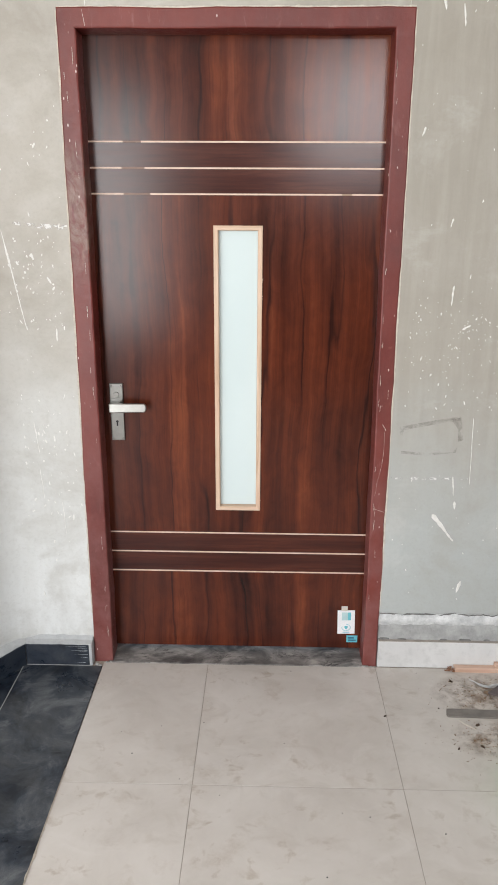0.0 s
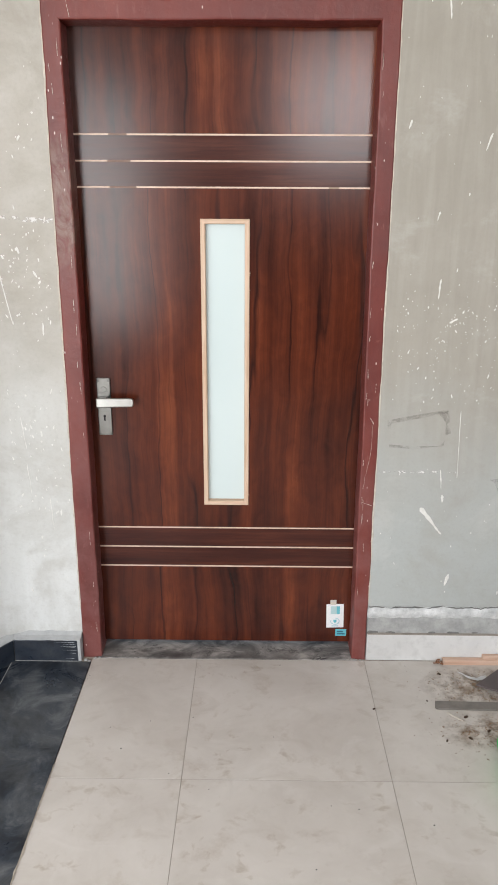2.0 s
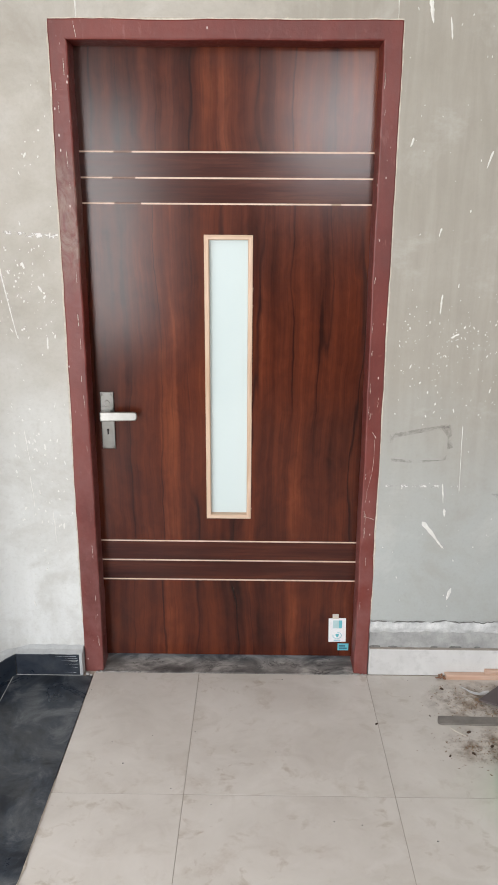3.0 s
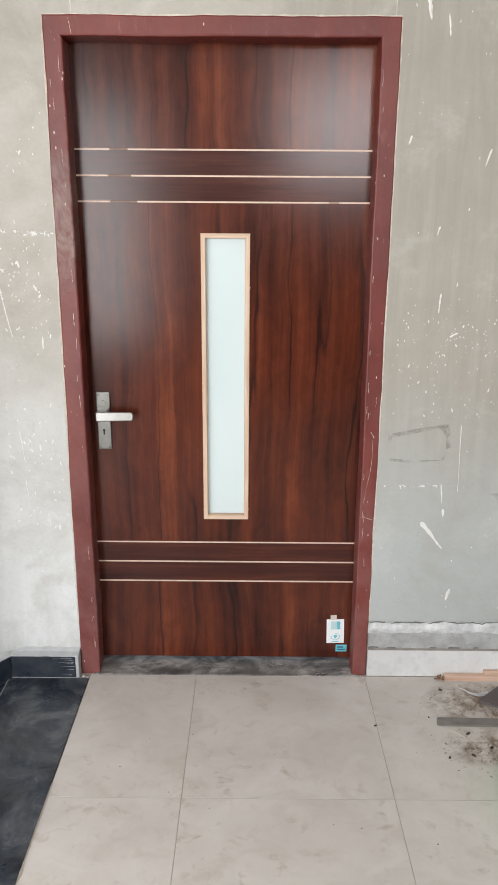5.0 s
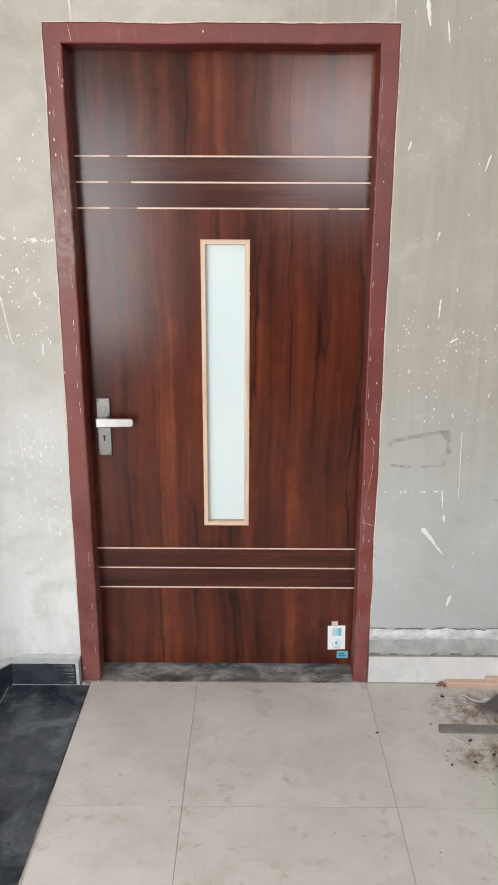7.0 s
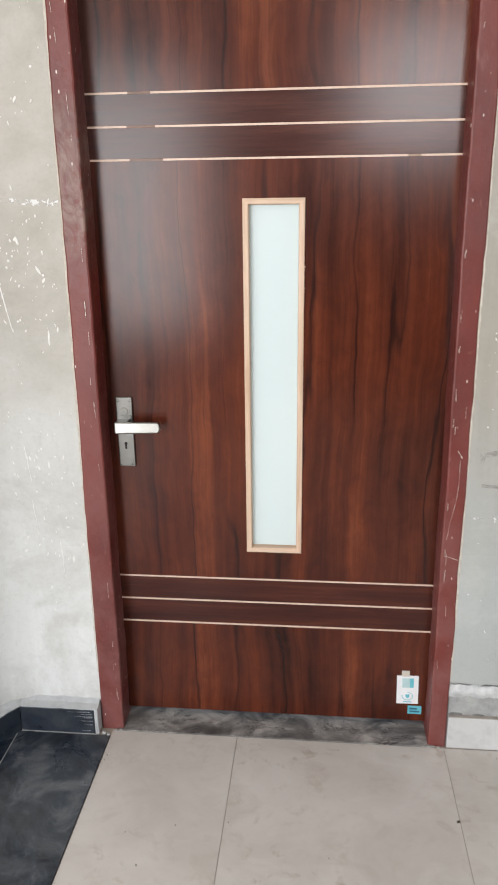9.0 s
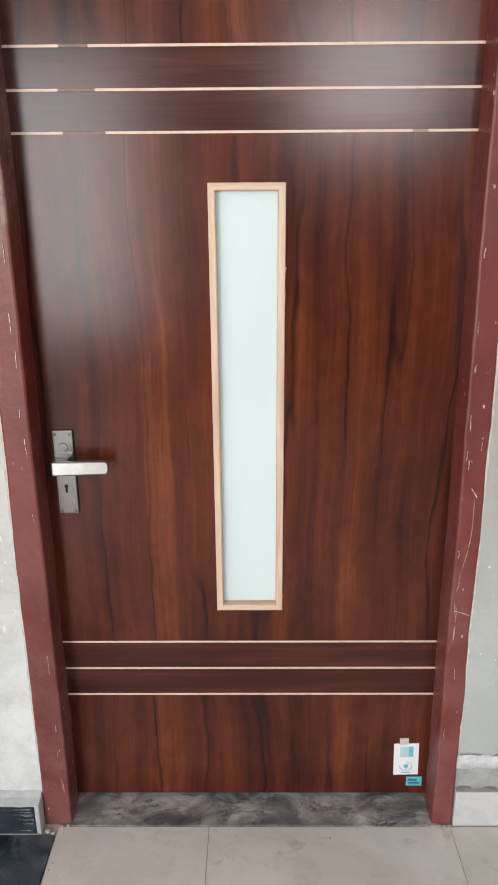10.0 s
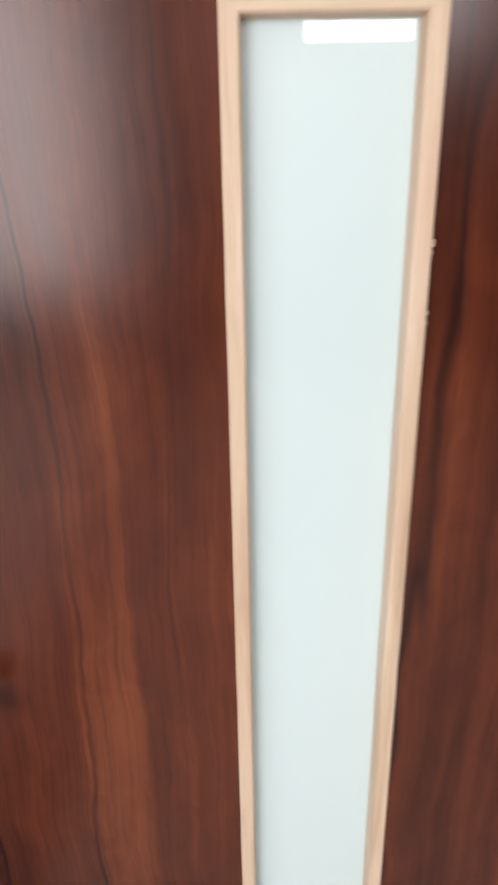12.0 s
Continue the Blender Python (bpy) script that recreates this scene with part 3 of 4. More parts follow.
def head_rail():
    rings = []
    left, right = edge(-0.437, -0.4235, 2.045), edge(0.580, 0.571, 2.045)
    left_in, right_in = edge(-0.374, -0.374, 2.045), edge(0.531, 0.516, 2.045)
    for i in range(41):
        t = i / 40
        calm = min(1.0, 12 * t, 12 * (1 - t))
        x = left + (right - left) * t
        top = HEAD_TOP + calm * (wob(x, 1, 4, 5, 0.004) + wob(x, 3, 1, 21, 0.0018))
        low = HEAD_LOW + calm * (wob(x, 6, 4, 4, 0.003) + wob(x, 8, 1, 18, 0.0014))
        f = -0.082 + calm * wob(x, 2, 8, 9, 0.0010)
        r = 0.005
        ring = [(0.125, top), (f + r, top), (f + r * 0.3, top - r * 0.3), (f, top - r), (f, low + r), (f + r * 0.3, low + r * 0.3), (f + r, low),
                (0.045, low), (0.0455, low - 0.014), (0.125, low - 0.014)]
        row = []
        for y, z in ring:
            k = (top - z) / (top - low)
            a, b = left + (left_in - left) * k, right + (right_in - right) * k
            row.append((a + (b - a) * t, y, z))
        rings.append(row)
    return loft(rings)


door_frame = empty("door_frame")
tagged(door_frame, "dull red oxide painted door frame, scuffed and chipped", "door frame", kind="structure")
part("jamb", jamb(-0.437, -0.4235, -0.374, -0.374, 1.0), PAINT, door_frame, smooth=False)
part("jamb", jamb(0.580, 0.571, 0.531, 0.516, 12.0), PAINT, door_frame)
part("head_rail", head_rail(), PAINT, door_frame)

threshold = part("threshold", box(-0.386, 0.545, -0.089, 0.13, -0.02, 0.0022, 0.0010), THRESHOLD)
tagged(threshold, "grey marble threshold with black veins under the door", "threshold", kind="structure")


# ---- the door ----
LEAF_L, LEAF_R, LEAF_B, LEAF_T = -0.382, 0.536, 0.019, 2.046
LINES = (0.3265, 0.402, 0.4765, 1.6065, 1.681, 1.755)
PANE = (0.002, 0.1555, 0.565, 1.5155)      # outer edges of the bead round the glass

door = empty("door_1", (0, 0, 0))
tagged(door, "closed dark walnut veneer door with pale inlay lines and narrow frosted glass", "door", kind="structure")


def leaf_core():
    bm = bmesh.new()
    a, b, c, d = PANE
    for x0, x1, z0, z1 in ((LEAF_L, a + 0.006, LEAF_B, LEAF_T), (b - 0.006, LEAF_R, LEAF_B, LEAF_T),
                           (a + 0.006, b - 0.006, LEAF_B, c + 0.006), (a + 0.006, b - 0.006, d - 0.006, LEAF_T)):
        box(x0, x1, 0.003, 0.038, z0, z1, bm=bm)
    return bm


part("leaf_core", leaf_core(), WOOD, door)


def panel(z0, z1, material, name="veneer_panel"):
    return part(name, box(LEAF_L, LEAF_R, 0.0, 0.004, z0, z1, 0.0004, 1), material, door)


H = 0.0024   # half the height of an inlay line
panel(LEAF_B, LINES[0] - H, WOOD)
panel(LINES[0] + H, LINES[1] - H, WOOD_ACROSS, "veneer_band")
panel(LINES[1] + H, LINES[2] - H, WOOD_ACROSS, "veneer_band")
panel(LINES[3] + H, LINES[4] - H, WOOD_ACROSS, "veneer_band")
panel(LINES[4] + H, LINES[5] - H, WOOD_ACROSS, "veneer_band")
panel(LINES[5] + H, LEAF_T, WOOD)


def middle_panel():
    bm = bmesh.new()
    a, b, c, d = PANE
    z0, z1 = LINES[2] + H, LINES[3] - H
    outer = [bm.verts.new((x, 0.0, z)) for x, z in ((LEAF_L, z0), (LEAF_R, z0), (LEAF_R, z1), (LEAF_L, z1))]
    inner = [bm.verts.new((x, 0.0, z)) for x, z in ((a + .004, c + .004), (b - .004, c + .004), (b - .004, d - .004), (a + .004, d - .004))]
    deep = [bm.verts.new((v.co.x, 0.004, v.co.z)) for v in inner]
    for i in range(4):
        j = (i + 1) % 4
        bm.faces.new((outer[i], outer[j], inner[j], inner[i]))
        bm.faces.new((inner[i], inner[j], deep[j], deep[i]))
    return bm


part("veneer_panel", middle_panel(), WOOD, door)

STAINED = {3: ((-0.272, -0.190), (0.395, 0.425)), 4: ((-0.275, -0.205),), 5: ((-0.268, -0.213),)}
for i, z in enumerate(LINES):
    cuts = STAINED.get(i, ())
    x = LEAF_L
    y = -0.0006
    for a, b in cuts:
        part("inlay_strip", box(x, a, y, 0.004, z - H, z + H), INLAY, door)
        part("inlay_strip", box(a, b, y, 0.004, z - H, z + H), INLAY_STAINED if a < 0 else INLAY_FADED, door, "brown stained stretch of inlay")
        x = b
    part("inlay_strip", box(x, LEAF_R, y, 0.004, z - H, z + H), INLAY, door)

bead_frame = empty("glazing_frame")
bead_frame.parent = door
bead_frame["label"] = "pale pine bead round the glass"


def bead(side):
    """One mitred length of the bead: a flat lip outside, sloping in to the glass."""
    a, b, c, d = PANE
    prof = ((0.0, 0.004), (0.0, -0.0035), (0.0015, -0.005), (0.0128, -0.005), (0.0145, -0.0035), (0.0158, 0.0165), (0.0158, 0.022), (0.0, 0.022))
    rings = []
    n = 24 if side in "lr" else 8
    for i in range(n + 1):
        t = i / n
        ring = []
        for inset, y in prof:
            j = 0.0005 * noise.noise(Vector((ord(side), t * 23, inset * 50)))
            x0, x1, z0, z1 = a + inset, b - inset, c + inset, d - inset
            if side == "l":
                p = (x0 + j, y, z0 + (z1 - z0) * t)
            elif side == "r":
                p = (x1 + j, y, z0 + (z1 - z0) * t)
            elif side == "b":
                p = (x0 + (x1 - x0) * t, y, z0 + j)
            else:
                p = (x0 + (x1 - x0) * t, y, z1 + j)
            ring.append(p)
        rings.append(ring)
    return loft(rings)


for side in "lrbt":
    part("bead", bead(side), BEAD_UP if side in "lr" else BEAD_ACROSS, bead_frame)
part("glass_pane", box(PANE[0] + 0.008, PANE[1] - 0.008, 0.0155, 0.021, PANE[2] + 0.008, PANE[3] - 0.008), GLASS, door, "frosted white glass pane")


def torn_slivers():
    """Splinters left where the veneer tore beside the bead."""
    bm = bmesh.new()
    rng = random.Random(4)
    for z in (1.292, 1.300, 1.345, 1.352, 0.602):
        w, h = rng.uniform(0.0008, 0.002), rng.uniform(0.002, 0.006)
        box(PANE[1] - 0.0005, PANE[1] + w, -0.0025, 0.001, z - h / 2, z + h / 2, bm=bm)
    return bm


part("splinter", torn_slivers(), BEAD_UP, door)


# ---- door handle ----
def handle():
    h = empty("door_handle")
    h.parent = door
    h["label"] = "satin nickel lever handle on a long plate"
    xa, xb, za, zb = -0.3475, -0.3025, 0.817, 1.013
    part("plate", box(xa, xb, -0.008, 0.0, za, zb, 0.0022), NICKEL, h)
    # sunk field at the head of the plate, behind the lever's boss
    cx, cz = -0.325, 0.975
    bm = bmesh.new()
    bmesh.ops.create_cone(bm, cap_ends=True, segments=28, radius1=0.0100, radius2=0.0090, depth=0.0022,
                          matrix=Matrix.Translation((cx, -0.0088, cz)) @ Matrix.Rotation(radians(90), 4, "X"))
    part("button", bm, NICKEL, h)
    # square arm that carries the lever out from the plate, on a thin collar
    part("collar", box(-0.3455, -0.3045, -0.0105, -0.0070, 0.9245, 0.9640, 0.001), NICKEL, h)
    part("neck", box(-0.3435, -0.3110, -0.050, -0.0090, 0.9280, 0.9535, 0.0015), NICKEL, h)
    # lever: a flat bar, a little deeper at its root, with a rounded free end
    pts = [(-0.3410, 0.9255), (-0.229, 0.9260)]
    for i in range(9):
        a = -math.pi / 2 + math.pi * i / 8
        pts.append((-0.2285 + 0.008 * math.cos(a), 0.9403 + 0.0143 * math.sin(a)))
    pts += [(-0.229, 0.9546), (-0.3410, 0.9562)]
    pts = [p for k, p in enumerate(pts) if k == 0 or (Vector(p) - Vector(pts[k - 1])).length > 0.0008]
    bm = prism(pts, -0.058, -0.042, "y", 0.0028)
    lean = Matrix.Translation((-0.326, -0.05, 0.943)) @ Matrix.Rotation(radians(4), 4, "Z") @ Matrix.Rotation(radians(-8), 4, "X") @ Matrix.Translation((0.326, 0.05, -0.943))
    bmesh.ops.transform(bm, matrix=lean, verts=bm.verts)
    part("lever", bm, NICKEL_LIT, h, "lever in nickel lightened for the light it reflects")
    # keyhole
    bm = bmesh.new()
    bmesh.ops.create_cone(bm, cap_ends=True, segments=20, radius1=0.0042, radius2=0.0042, depth=0.001,
                          matrix=Matrix.Translation((-0.326, -0.0086, 0.8835)) @ Matrix.Rotation(radians(90), 4, "X"))
    box(-0.3285, -0.3235, -0.0091, -0.0081, 0.868, 0.882, bm=bm)
    part("keyhole", bm, BLACK, h)
    for x in (xa + 0.007, xb - 0.007):
        for z in (za + 0.007, zb - 0.009):
            bm = bmesh.new()
            bmesh.ops.create_uvsphere(bm, u_segments=12, v_segments=6, radius=0.0034)
            for v in bm.verts:
                v.co = Vector((x + v.co.x, -0.008 + v.co.y * 0.45, z + v.co.z))
            part("screw", bm, NICKEL, h, smooth=True)
    return h


handle()


# ---- stickers on the door ----
def sticker_card():
    m = Matrix.Translation((0.4745, 0, 0.128)) @ Matrix.Rotation(radians(-1.5), 4, "Y")
    card = empty("sticker")
    tagged(card, "white paper sticker with teal print taped on the door", "sticker")

    def flat(name, x0, x1, z0, z1, y, mat, bevel=0.0):
        return part(name, box(x0, x1, y - 0.0006, y, z0, z1), mat, card)
    flat("paper", -0.0315, 0.0315, -0.0485, 0.0485, -0.0008, CARD)
    flat("tape", -0.0175, 0.0045, 0.046, 0.066, -0.0016, TAPE)
    flat("printed_block", -0.016, 0.006, 0.008, 0.040, -0.0018, TEAL_PALE)
    flat("printed_block", 0.006, 0.0175, 0.008, 0.040, -0.0018, TEAL)
    bm = bmesh.new()
    for i in range(24):
        a0, a1 = math.tau * i / 24, math.tau * (i + 1) / 24
        if 6 <= i <= 10:
            continue
        q = [bm.verts.new((math.cos(a) * r, -0.0022, -0.022 + math.sin(a) * r * 0.85)) for a, r in ((a0, 0.0145), (a1, 0.0145), (a1, 0.0165), (a0, 0.0165))]
        bm.faces.new(q)
    part("printed_ring", bm, TEAL, card)
    part("printed_mark", prism([(-0.006, -0.016), (0.006, -0.016), (0.0055, -0.024), (0.0, -0.030), (-0.0055, -0.024)], -0.0024, -0.0014), TEAL, card)
    flat("printed_bar", -0.012, 0.012, -0.043, -0.0405, -0.0018, TEAL)
    card.matrix_world = m
    return card


def sticker_small():
    tag = empty("sticker")
    tagged(tag, "small bright teal sticker with dark printed bars on the door", "sticker")
    part("paper", box(0.4785, 0.5185, -0.0014, -0.0004, 0.044, 0.072), TEAL, tag)
    for x0, x1, z0, z1 in ((0.484, 0.506, 0.0595, 0.0655), (0.484, 0.513, 0.0505, 0.0555)):
        part("printed_bar", box(x0, x1, -0.0021, -0.0012, z0, z1), NAVY, tag)
    return tag


sticker_card()
sticker_small()


# ---- skirtings and the ragged mortar above them ----
part_bm = box(0.5815, X1, -0.0870, FACE + 0.012, 0.0, 0.1045, 0.0012)
tagged(part("baseboard", part_bm, WHITE_MARBLE), "white marble skirting along the foot of the wall", "baseboard", kind="structure")


def mortar_bed():
    """Rough filling between the skirting's top and the plaster's ragged edge."""
    bm = bmesh.new()
    rows = []
    n = 150
    for i in range(n + 1):
        x = 0.5815 + (1.75 - 0.5815) * i / n
        prof = ((-0.0738, 0.1045), (-0.0738, 0.1150), (-0.0732, 0.1270), (-0.0726, 0.140), (-0.0722, 0.155), (-0.0715, 0.17))
        rows.append([bm.verts.new((x, y + wob(x, k, 0, 26, 0.0016), z + wob(x, k, 5, 20, 0.004))) for k, (y, z) in enumerate(prof)])
    for a, b in zip(rows, rows[1:]):
        for k in range(len(a) - 1):
            bm.faces.new((a[k], b[k], b[k + 1], a[k + 1]))
    return bm


def putty_band():
    bm = bmesh.new()
    rows = []
    n = 150
    for i in range(n + 1):
        x = 0.5785 + (1.75 - 0.5785) * i / n
        bulge = 0.002 + abs(wob(x, 3, 1, 14, 0.006))
        lo = 0.160 + wob(x, 1, 1, 16, 0.014) + wob(x, 1, 6, 50, 0.004)
        hi = 0.214 + wob(x, 2, 1, 20, 0.006)
        row = []
        for k in range(6):
            t = k / 5
            z = lo + (hi - lo) * t
            y = -0.069 - bulge * math.sin(math.pi * t) * 1.0 - 0.0045 * math.sin(math.pi * min(1, t * 1.1))
            row.append(bm.verts.new((x, y + wob(x, z, 4, 60, 0.0012), z)))
        rows.append(row)
    for a, b in zip(rows, rows[1:]):
        for k in range(len(a) - 1):
            bm.faces.new((a[k], b[k], b[k + 1], a[k + 1]))
    return bm


mb = part("trim", mortar_bed(), MORTAR, smooth=True)
tagged(mb, "rough grey mortar bed on top of the white skirting", "mortar", kind="structure")
part("putty_band", putty_band(), PUTTY, mb, "smeared white putty", smooth=True)


def crack():
    """A dark strip for the crack and the shade under the plaster's lower edge."""
    bm = bmesh.new()
    rows = []
    for i in range(161):
        x = 0.582 + 1.15 * i / 160
        z = 0.213 + wob(x, 0, 3, 16, 0.009) + wob(x, 0, 9, 60, 0.006)
        w = 0.0035 * max(0.0, 0.55 + wob(x, 5, 2, 30, 1.2))
        rows.append((bm.verts.new((x, FACE - 0.0006, z + w)), bm.verts.new((x, FACE - 0.0003, z - w - 0.0003))))
    for a, b in zip(rows, rows[1:]):
        bm.faces.new((a[0], b[0], b[1], a[1]))
    return bm


def hollows():
    """Flat dark patches that paint in the shade of voids above the skirting."""
    bm = bmesh.new()
    rng = random.Random(6)
    for x in (0.602, 0.665, 0.812, 0.884, 0.895, 0.965, 1.08, 1.21):
        rx, rz = rng.uniform(0.011, 0.026), rng.uniform(0.004, 0.0075)
        z = 0.1085 + rng.uniform(-0.0005, 0.001)
        ring = [bm.verts.new((x + rx * math.cos(a) * rng.uniform(0.7, 1.1), -0.0765 + 0.15 * (rz * math.sin(a)), z + rz * max(-0.2, math.sin(a)) * rng.uniform(0.7, 1.2))) for a in (math.tau * i / 12 for i in range(12))]
        bm.faces.new(ring)
    return bm


part("dusty_ledge", box(0.583, 1.75, -0.0864, -0.0715, 0.1040, 0.1060, 0.0006), LEDGE_DUST, mb, "dusty beige top of the skirting")
part("crack_shade", crack(), SHADE_AND_GRIT, mb)
part("hollow_shade", hollows(), SHADE_AND_GRIT, mb)

# black granite border and its skirting
for i, (a, b) in enumerate(((-0.1165, -1.30), (-1.302, -2.50), (-2.502, Y1))):
    part("granite_slab", box(-0.684, -0.4035, b, a, -0.02, 0.003, 0.0012, 1), GRANITE, floor)
gs = empty("baseboard")
tagged(gs, "dusty black granite skirting with a cement capped top", "baseboard", kind="structure")
part("granite_skirting", box(-0.674, -0.449, -0.1155, FACE + 0.012, 0.0, 0.086, 0.0015), GRANITE_CLEAN, gs)
bm = box(X0 - 0.01, -0.6845, -0.56, -0.1165, 0.0, 0.086, 0.0015)
bmesh.ops.transform(bm, matrix=SPLAY, verts=bm.verts)
part("granite_skirting", bm, GRANITE_CLEAN, gs)
part("granite_slab", prism([(-0.6855, -0.118), (-0.6855, -0.668), (-1.20, -0.668)], -0.02, 0.0025, "z"), GRANITE_CLEAN, floor)


def cement_cap(along_x):
    """The uneven cement fillet that closes the skirting's top against the wall."""
    rings = []
    n = 40 if along_x else 120
    for i in range(n + 1):
        t = i / n
        if along_x:
            x = X0 - 0.01 + (-0.438 - X0 + 0.01) * t
            d = wob(x, 0, 2, 30, 0.0025)
            rings.append([(x, -0.1135 + d, 0.0855), (x, -0.1135 + d, 0.0885), (x, -0.092, 0.094 + d), (x, FACE - 0.001, 0.104 + 1.6 * d), (x, FACE + 0.012, 0.108), (x, FACE + 0.012, 0.0855)])
        else:
            y = FACE + 0.008 + (-0.56 - FACE - 0.008) * t
            d = wob(0, y, 2, 30, 0.0025)
            rings.append([(-0.6865 + d, y, 0.0855), (-0.6865 + d, y, 0.0885), (-0.700, y, 0.094 + d), (X0 + 0.001, y, 0.104 + 1.6 * d), (X0 - 0.01, y, 0.108), (X0 - 0.01, y, 0.0855)])
    return loft(rings)


part("cement_cap", cement_cap(True), CAP, gs, "pale cement fillet")
bm = cement_cap(False)
bmesh.ops.transform(bm, matrix=SPLAY, verts=bm.verts)
part("cement_cap", bm, CAP, gs, "pale cement fillet")
part("end_mortar", box(-0.4495, -0.4375, -0.114, -0.080, 0.0, 0.090, 0.003), CAP, gs)
part("mortar_line", box(-0.6850, -0.6832, -0.56, -0.116, 0.0, 0.0042), MORTAR, gs)
part("mortar_line", box(-0.684, -0.445, -0.1172, -0.1152, 0.0, 0.0042), MORTAR, gs)


def skirting_scratches():
    """Rubbed pale scratches near the free end of the granite skirting."""
    bm = bmesh.new()
    r = random.Random(14)
    for z, xa, xb in ((0.079, -0.535, -0.458), (0.071, -0.500, -0.455), (0.063, -0.515, -0.452), (0.059, -0.487, -0.456), (0.048, -0.505, -0.452), (0.036, -0.480, -0.455), (0.014, -0.500, -0.462)):
        rows = []
        for i in range(13):
            x = xa + (xb - xa) * i / 12
            w = 0.0012 * (i / 12) * r.uniform(0.3, 1.2)
            m = z + wob(x, z, 0, 40, 0.001)
            rows.append([bm.verts.new((x, -0.1159, m + k * w)) for k in (1, -1)])
        for a, b in zip(rows, rows[1:]):
            bm.faces.new((a[0], b[0], b[1], a[1]))
    return bm


part("scratch", skirting_scratches(), CAP, gs, "pale rubbed scratches")


def mortar_lumps(name, spots, material, label, category):
    """Small crumbs of set mortar, in one heap."""
    bm = bmesh.new()
    rng = random.Random(11)
    for x, y, z, r in spots:
        res = bmesh.ops.create_icosphere(bm, subdivisions=2, radius=r)
        for v in res["verts"]:
            f = 1 + 0.35 * noise.noise(v.co * (1.2 / r) + Vector((x * 40, y * 40, 0)))
            v.co = Vector((x + v.co.x * f, y + v.co.y * f, max(z - 0.002, z + v.co.z * f * 0.6)))
    ob = part(name, bm, material, smooth=True)
    return tagged(ob, label, category, kind="stuff")


mortar_lumps("mortar_crumbs", [(0.548, -0.088, 0.002, 0.0035), (0.560, -0.090, 0.002, 0.004), (0.572, -0.091, 0.001, 0.003), (0.538, -0.091, 0.001, 0.003),
                               (-0.378, -0.090, 0.002, 0.005), (-0.392, -0.092, 0.002, 0.005), (-0.41, -0.112, 0.002, 0.006), (-0.424, -0.105, 0.002, 0.008)],
             MORTAR, "pale crumbs of mortar at the feet of the door frame", "mortar crumbs")


# ---- marks on the wall ----
def flecks(seed, count, areas, size):
    """Dried white paint flecks and drips, thin raised drops on the plaster."""
    bm = bmesh.new()
    rng = random.Random(seed)
    for _ in range(count):
        xa, xb, za, zb = rng.choice(areas)
        x, z = rng.uniform(xa, xb), rng.uniform(za, zb)
        r = size * rng.choice((0.5, 0.6, 0.8, 1.0, 1.5))
        long = rng.choice((1, 1, 1.3, 2.2, 3.5))
        tilt = rng.uniform(-0.6, 0.6) if long > 1.2 else 0
        blob(bm, x, z, r, r * long, tilt, rng)
    return bm


def blob(bm, x, z, rx, rz, tilt, rng):
    n = 9
    lift = rng.uniform(0.0006, 0.0017)
    ring, mid = [], []
    for i in range(n):
        a = math.tau * i / n
        k = rng.uniform(0.75, 1.15)
        px, pz = math.cos(a) * rx * k, math.sin(a) * rz * k
        c, s = math.cos(tilt), math.sin(tilt)
        u, w = px * c + pz * s, -px * s + pz * c
        ring.append(bm.verts.new((x + u, FACE + 0.0002, z + w)))
        mid.append(bm.verts.new((x + u * 0.7, FACE - lift, z + w * 0.7)))
    for i in range(n):
        j = (i + 1) % n
        bm.faces.new((ring[i], ring[j], mid[j], mid[i]))
    bm.faces.new(mid)


def streak(bm, x0, z0, x1, z1, w0, w1, rng):
    """One long drip or scrape of white paint, from thick to thin."""
    n = max(6, int(math.hypot(x1 - x0, z1 - z0) / 0.008))
    d = Vector((x1 - x0, z1 - z0)).normalized()
    p = Vector((-d.y, d.x))
    rows = []
    for i in range(n + 1):
        t = i / n
        c = Vector((x0 + (x1 - x0) * t, z0 + (z1 - z0) * t)) + p * wob(x0 * 9, z0 * 9, t * 3, 1.0, 0.002)
        w = (w0 + (w1 - w0) * t) * rng.uniform(0.6, 1.15) * (0.35 if i in (0, n) else 1.0)
        a, b = c + p * w, c - p * w
        rows.append((bm.verts.new((a.x, FACE - 0.0001, a.y)), bm.verts.new((c.x, FACE - 0.0012, c.y)), bm.verts.new((b.x, FACE - 0.0001, b.y))))
    for a, b in zip(rows, rows[1:]):
        bm.faces.new((a[0], b[0], b[1], a[1]))
        bm.faces.new((a[1], b[1], b[2], a[2]))


bm = flecks(3, 230, [(-0.70, -0.445, 0.25, 1.95), (-0.66, -0.445, 0.55, 1.0), (-0.64, -0.445, 1.2, 1.5)], 0.0024)
tagged(part("paint_flecks", bm, SPLASH), "scattered dried white paint flecks on the plaster", "paint flecks", kind="stuff")
bm = flecks(8, 240, [(0.60, 1.05, 0.25, 2.2), (0.60, 1.0, 0.95, 1.35), (0.60, 0.95, 1.10, 1.28)], 0.0016)
tagged(part("paint_flecks", bm, SPLASH), "scattered dried white paint flecks on the plaster", "paint flecks", kind="stuff")
bm = bmesh.new()
rng = random.Random(21)
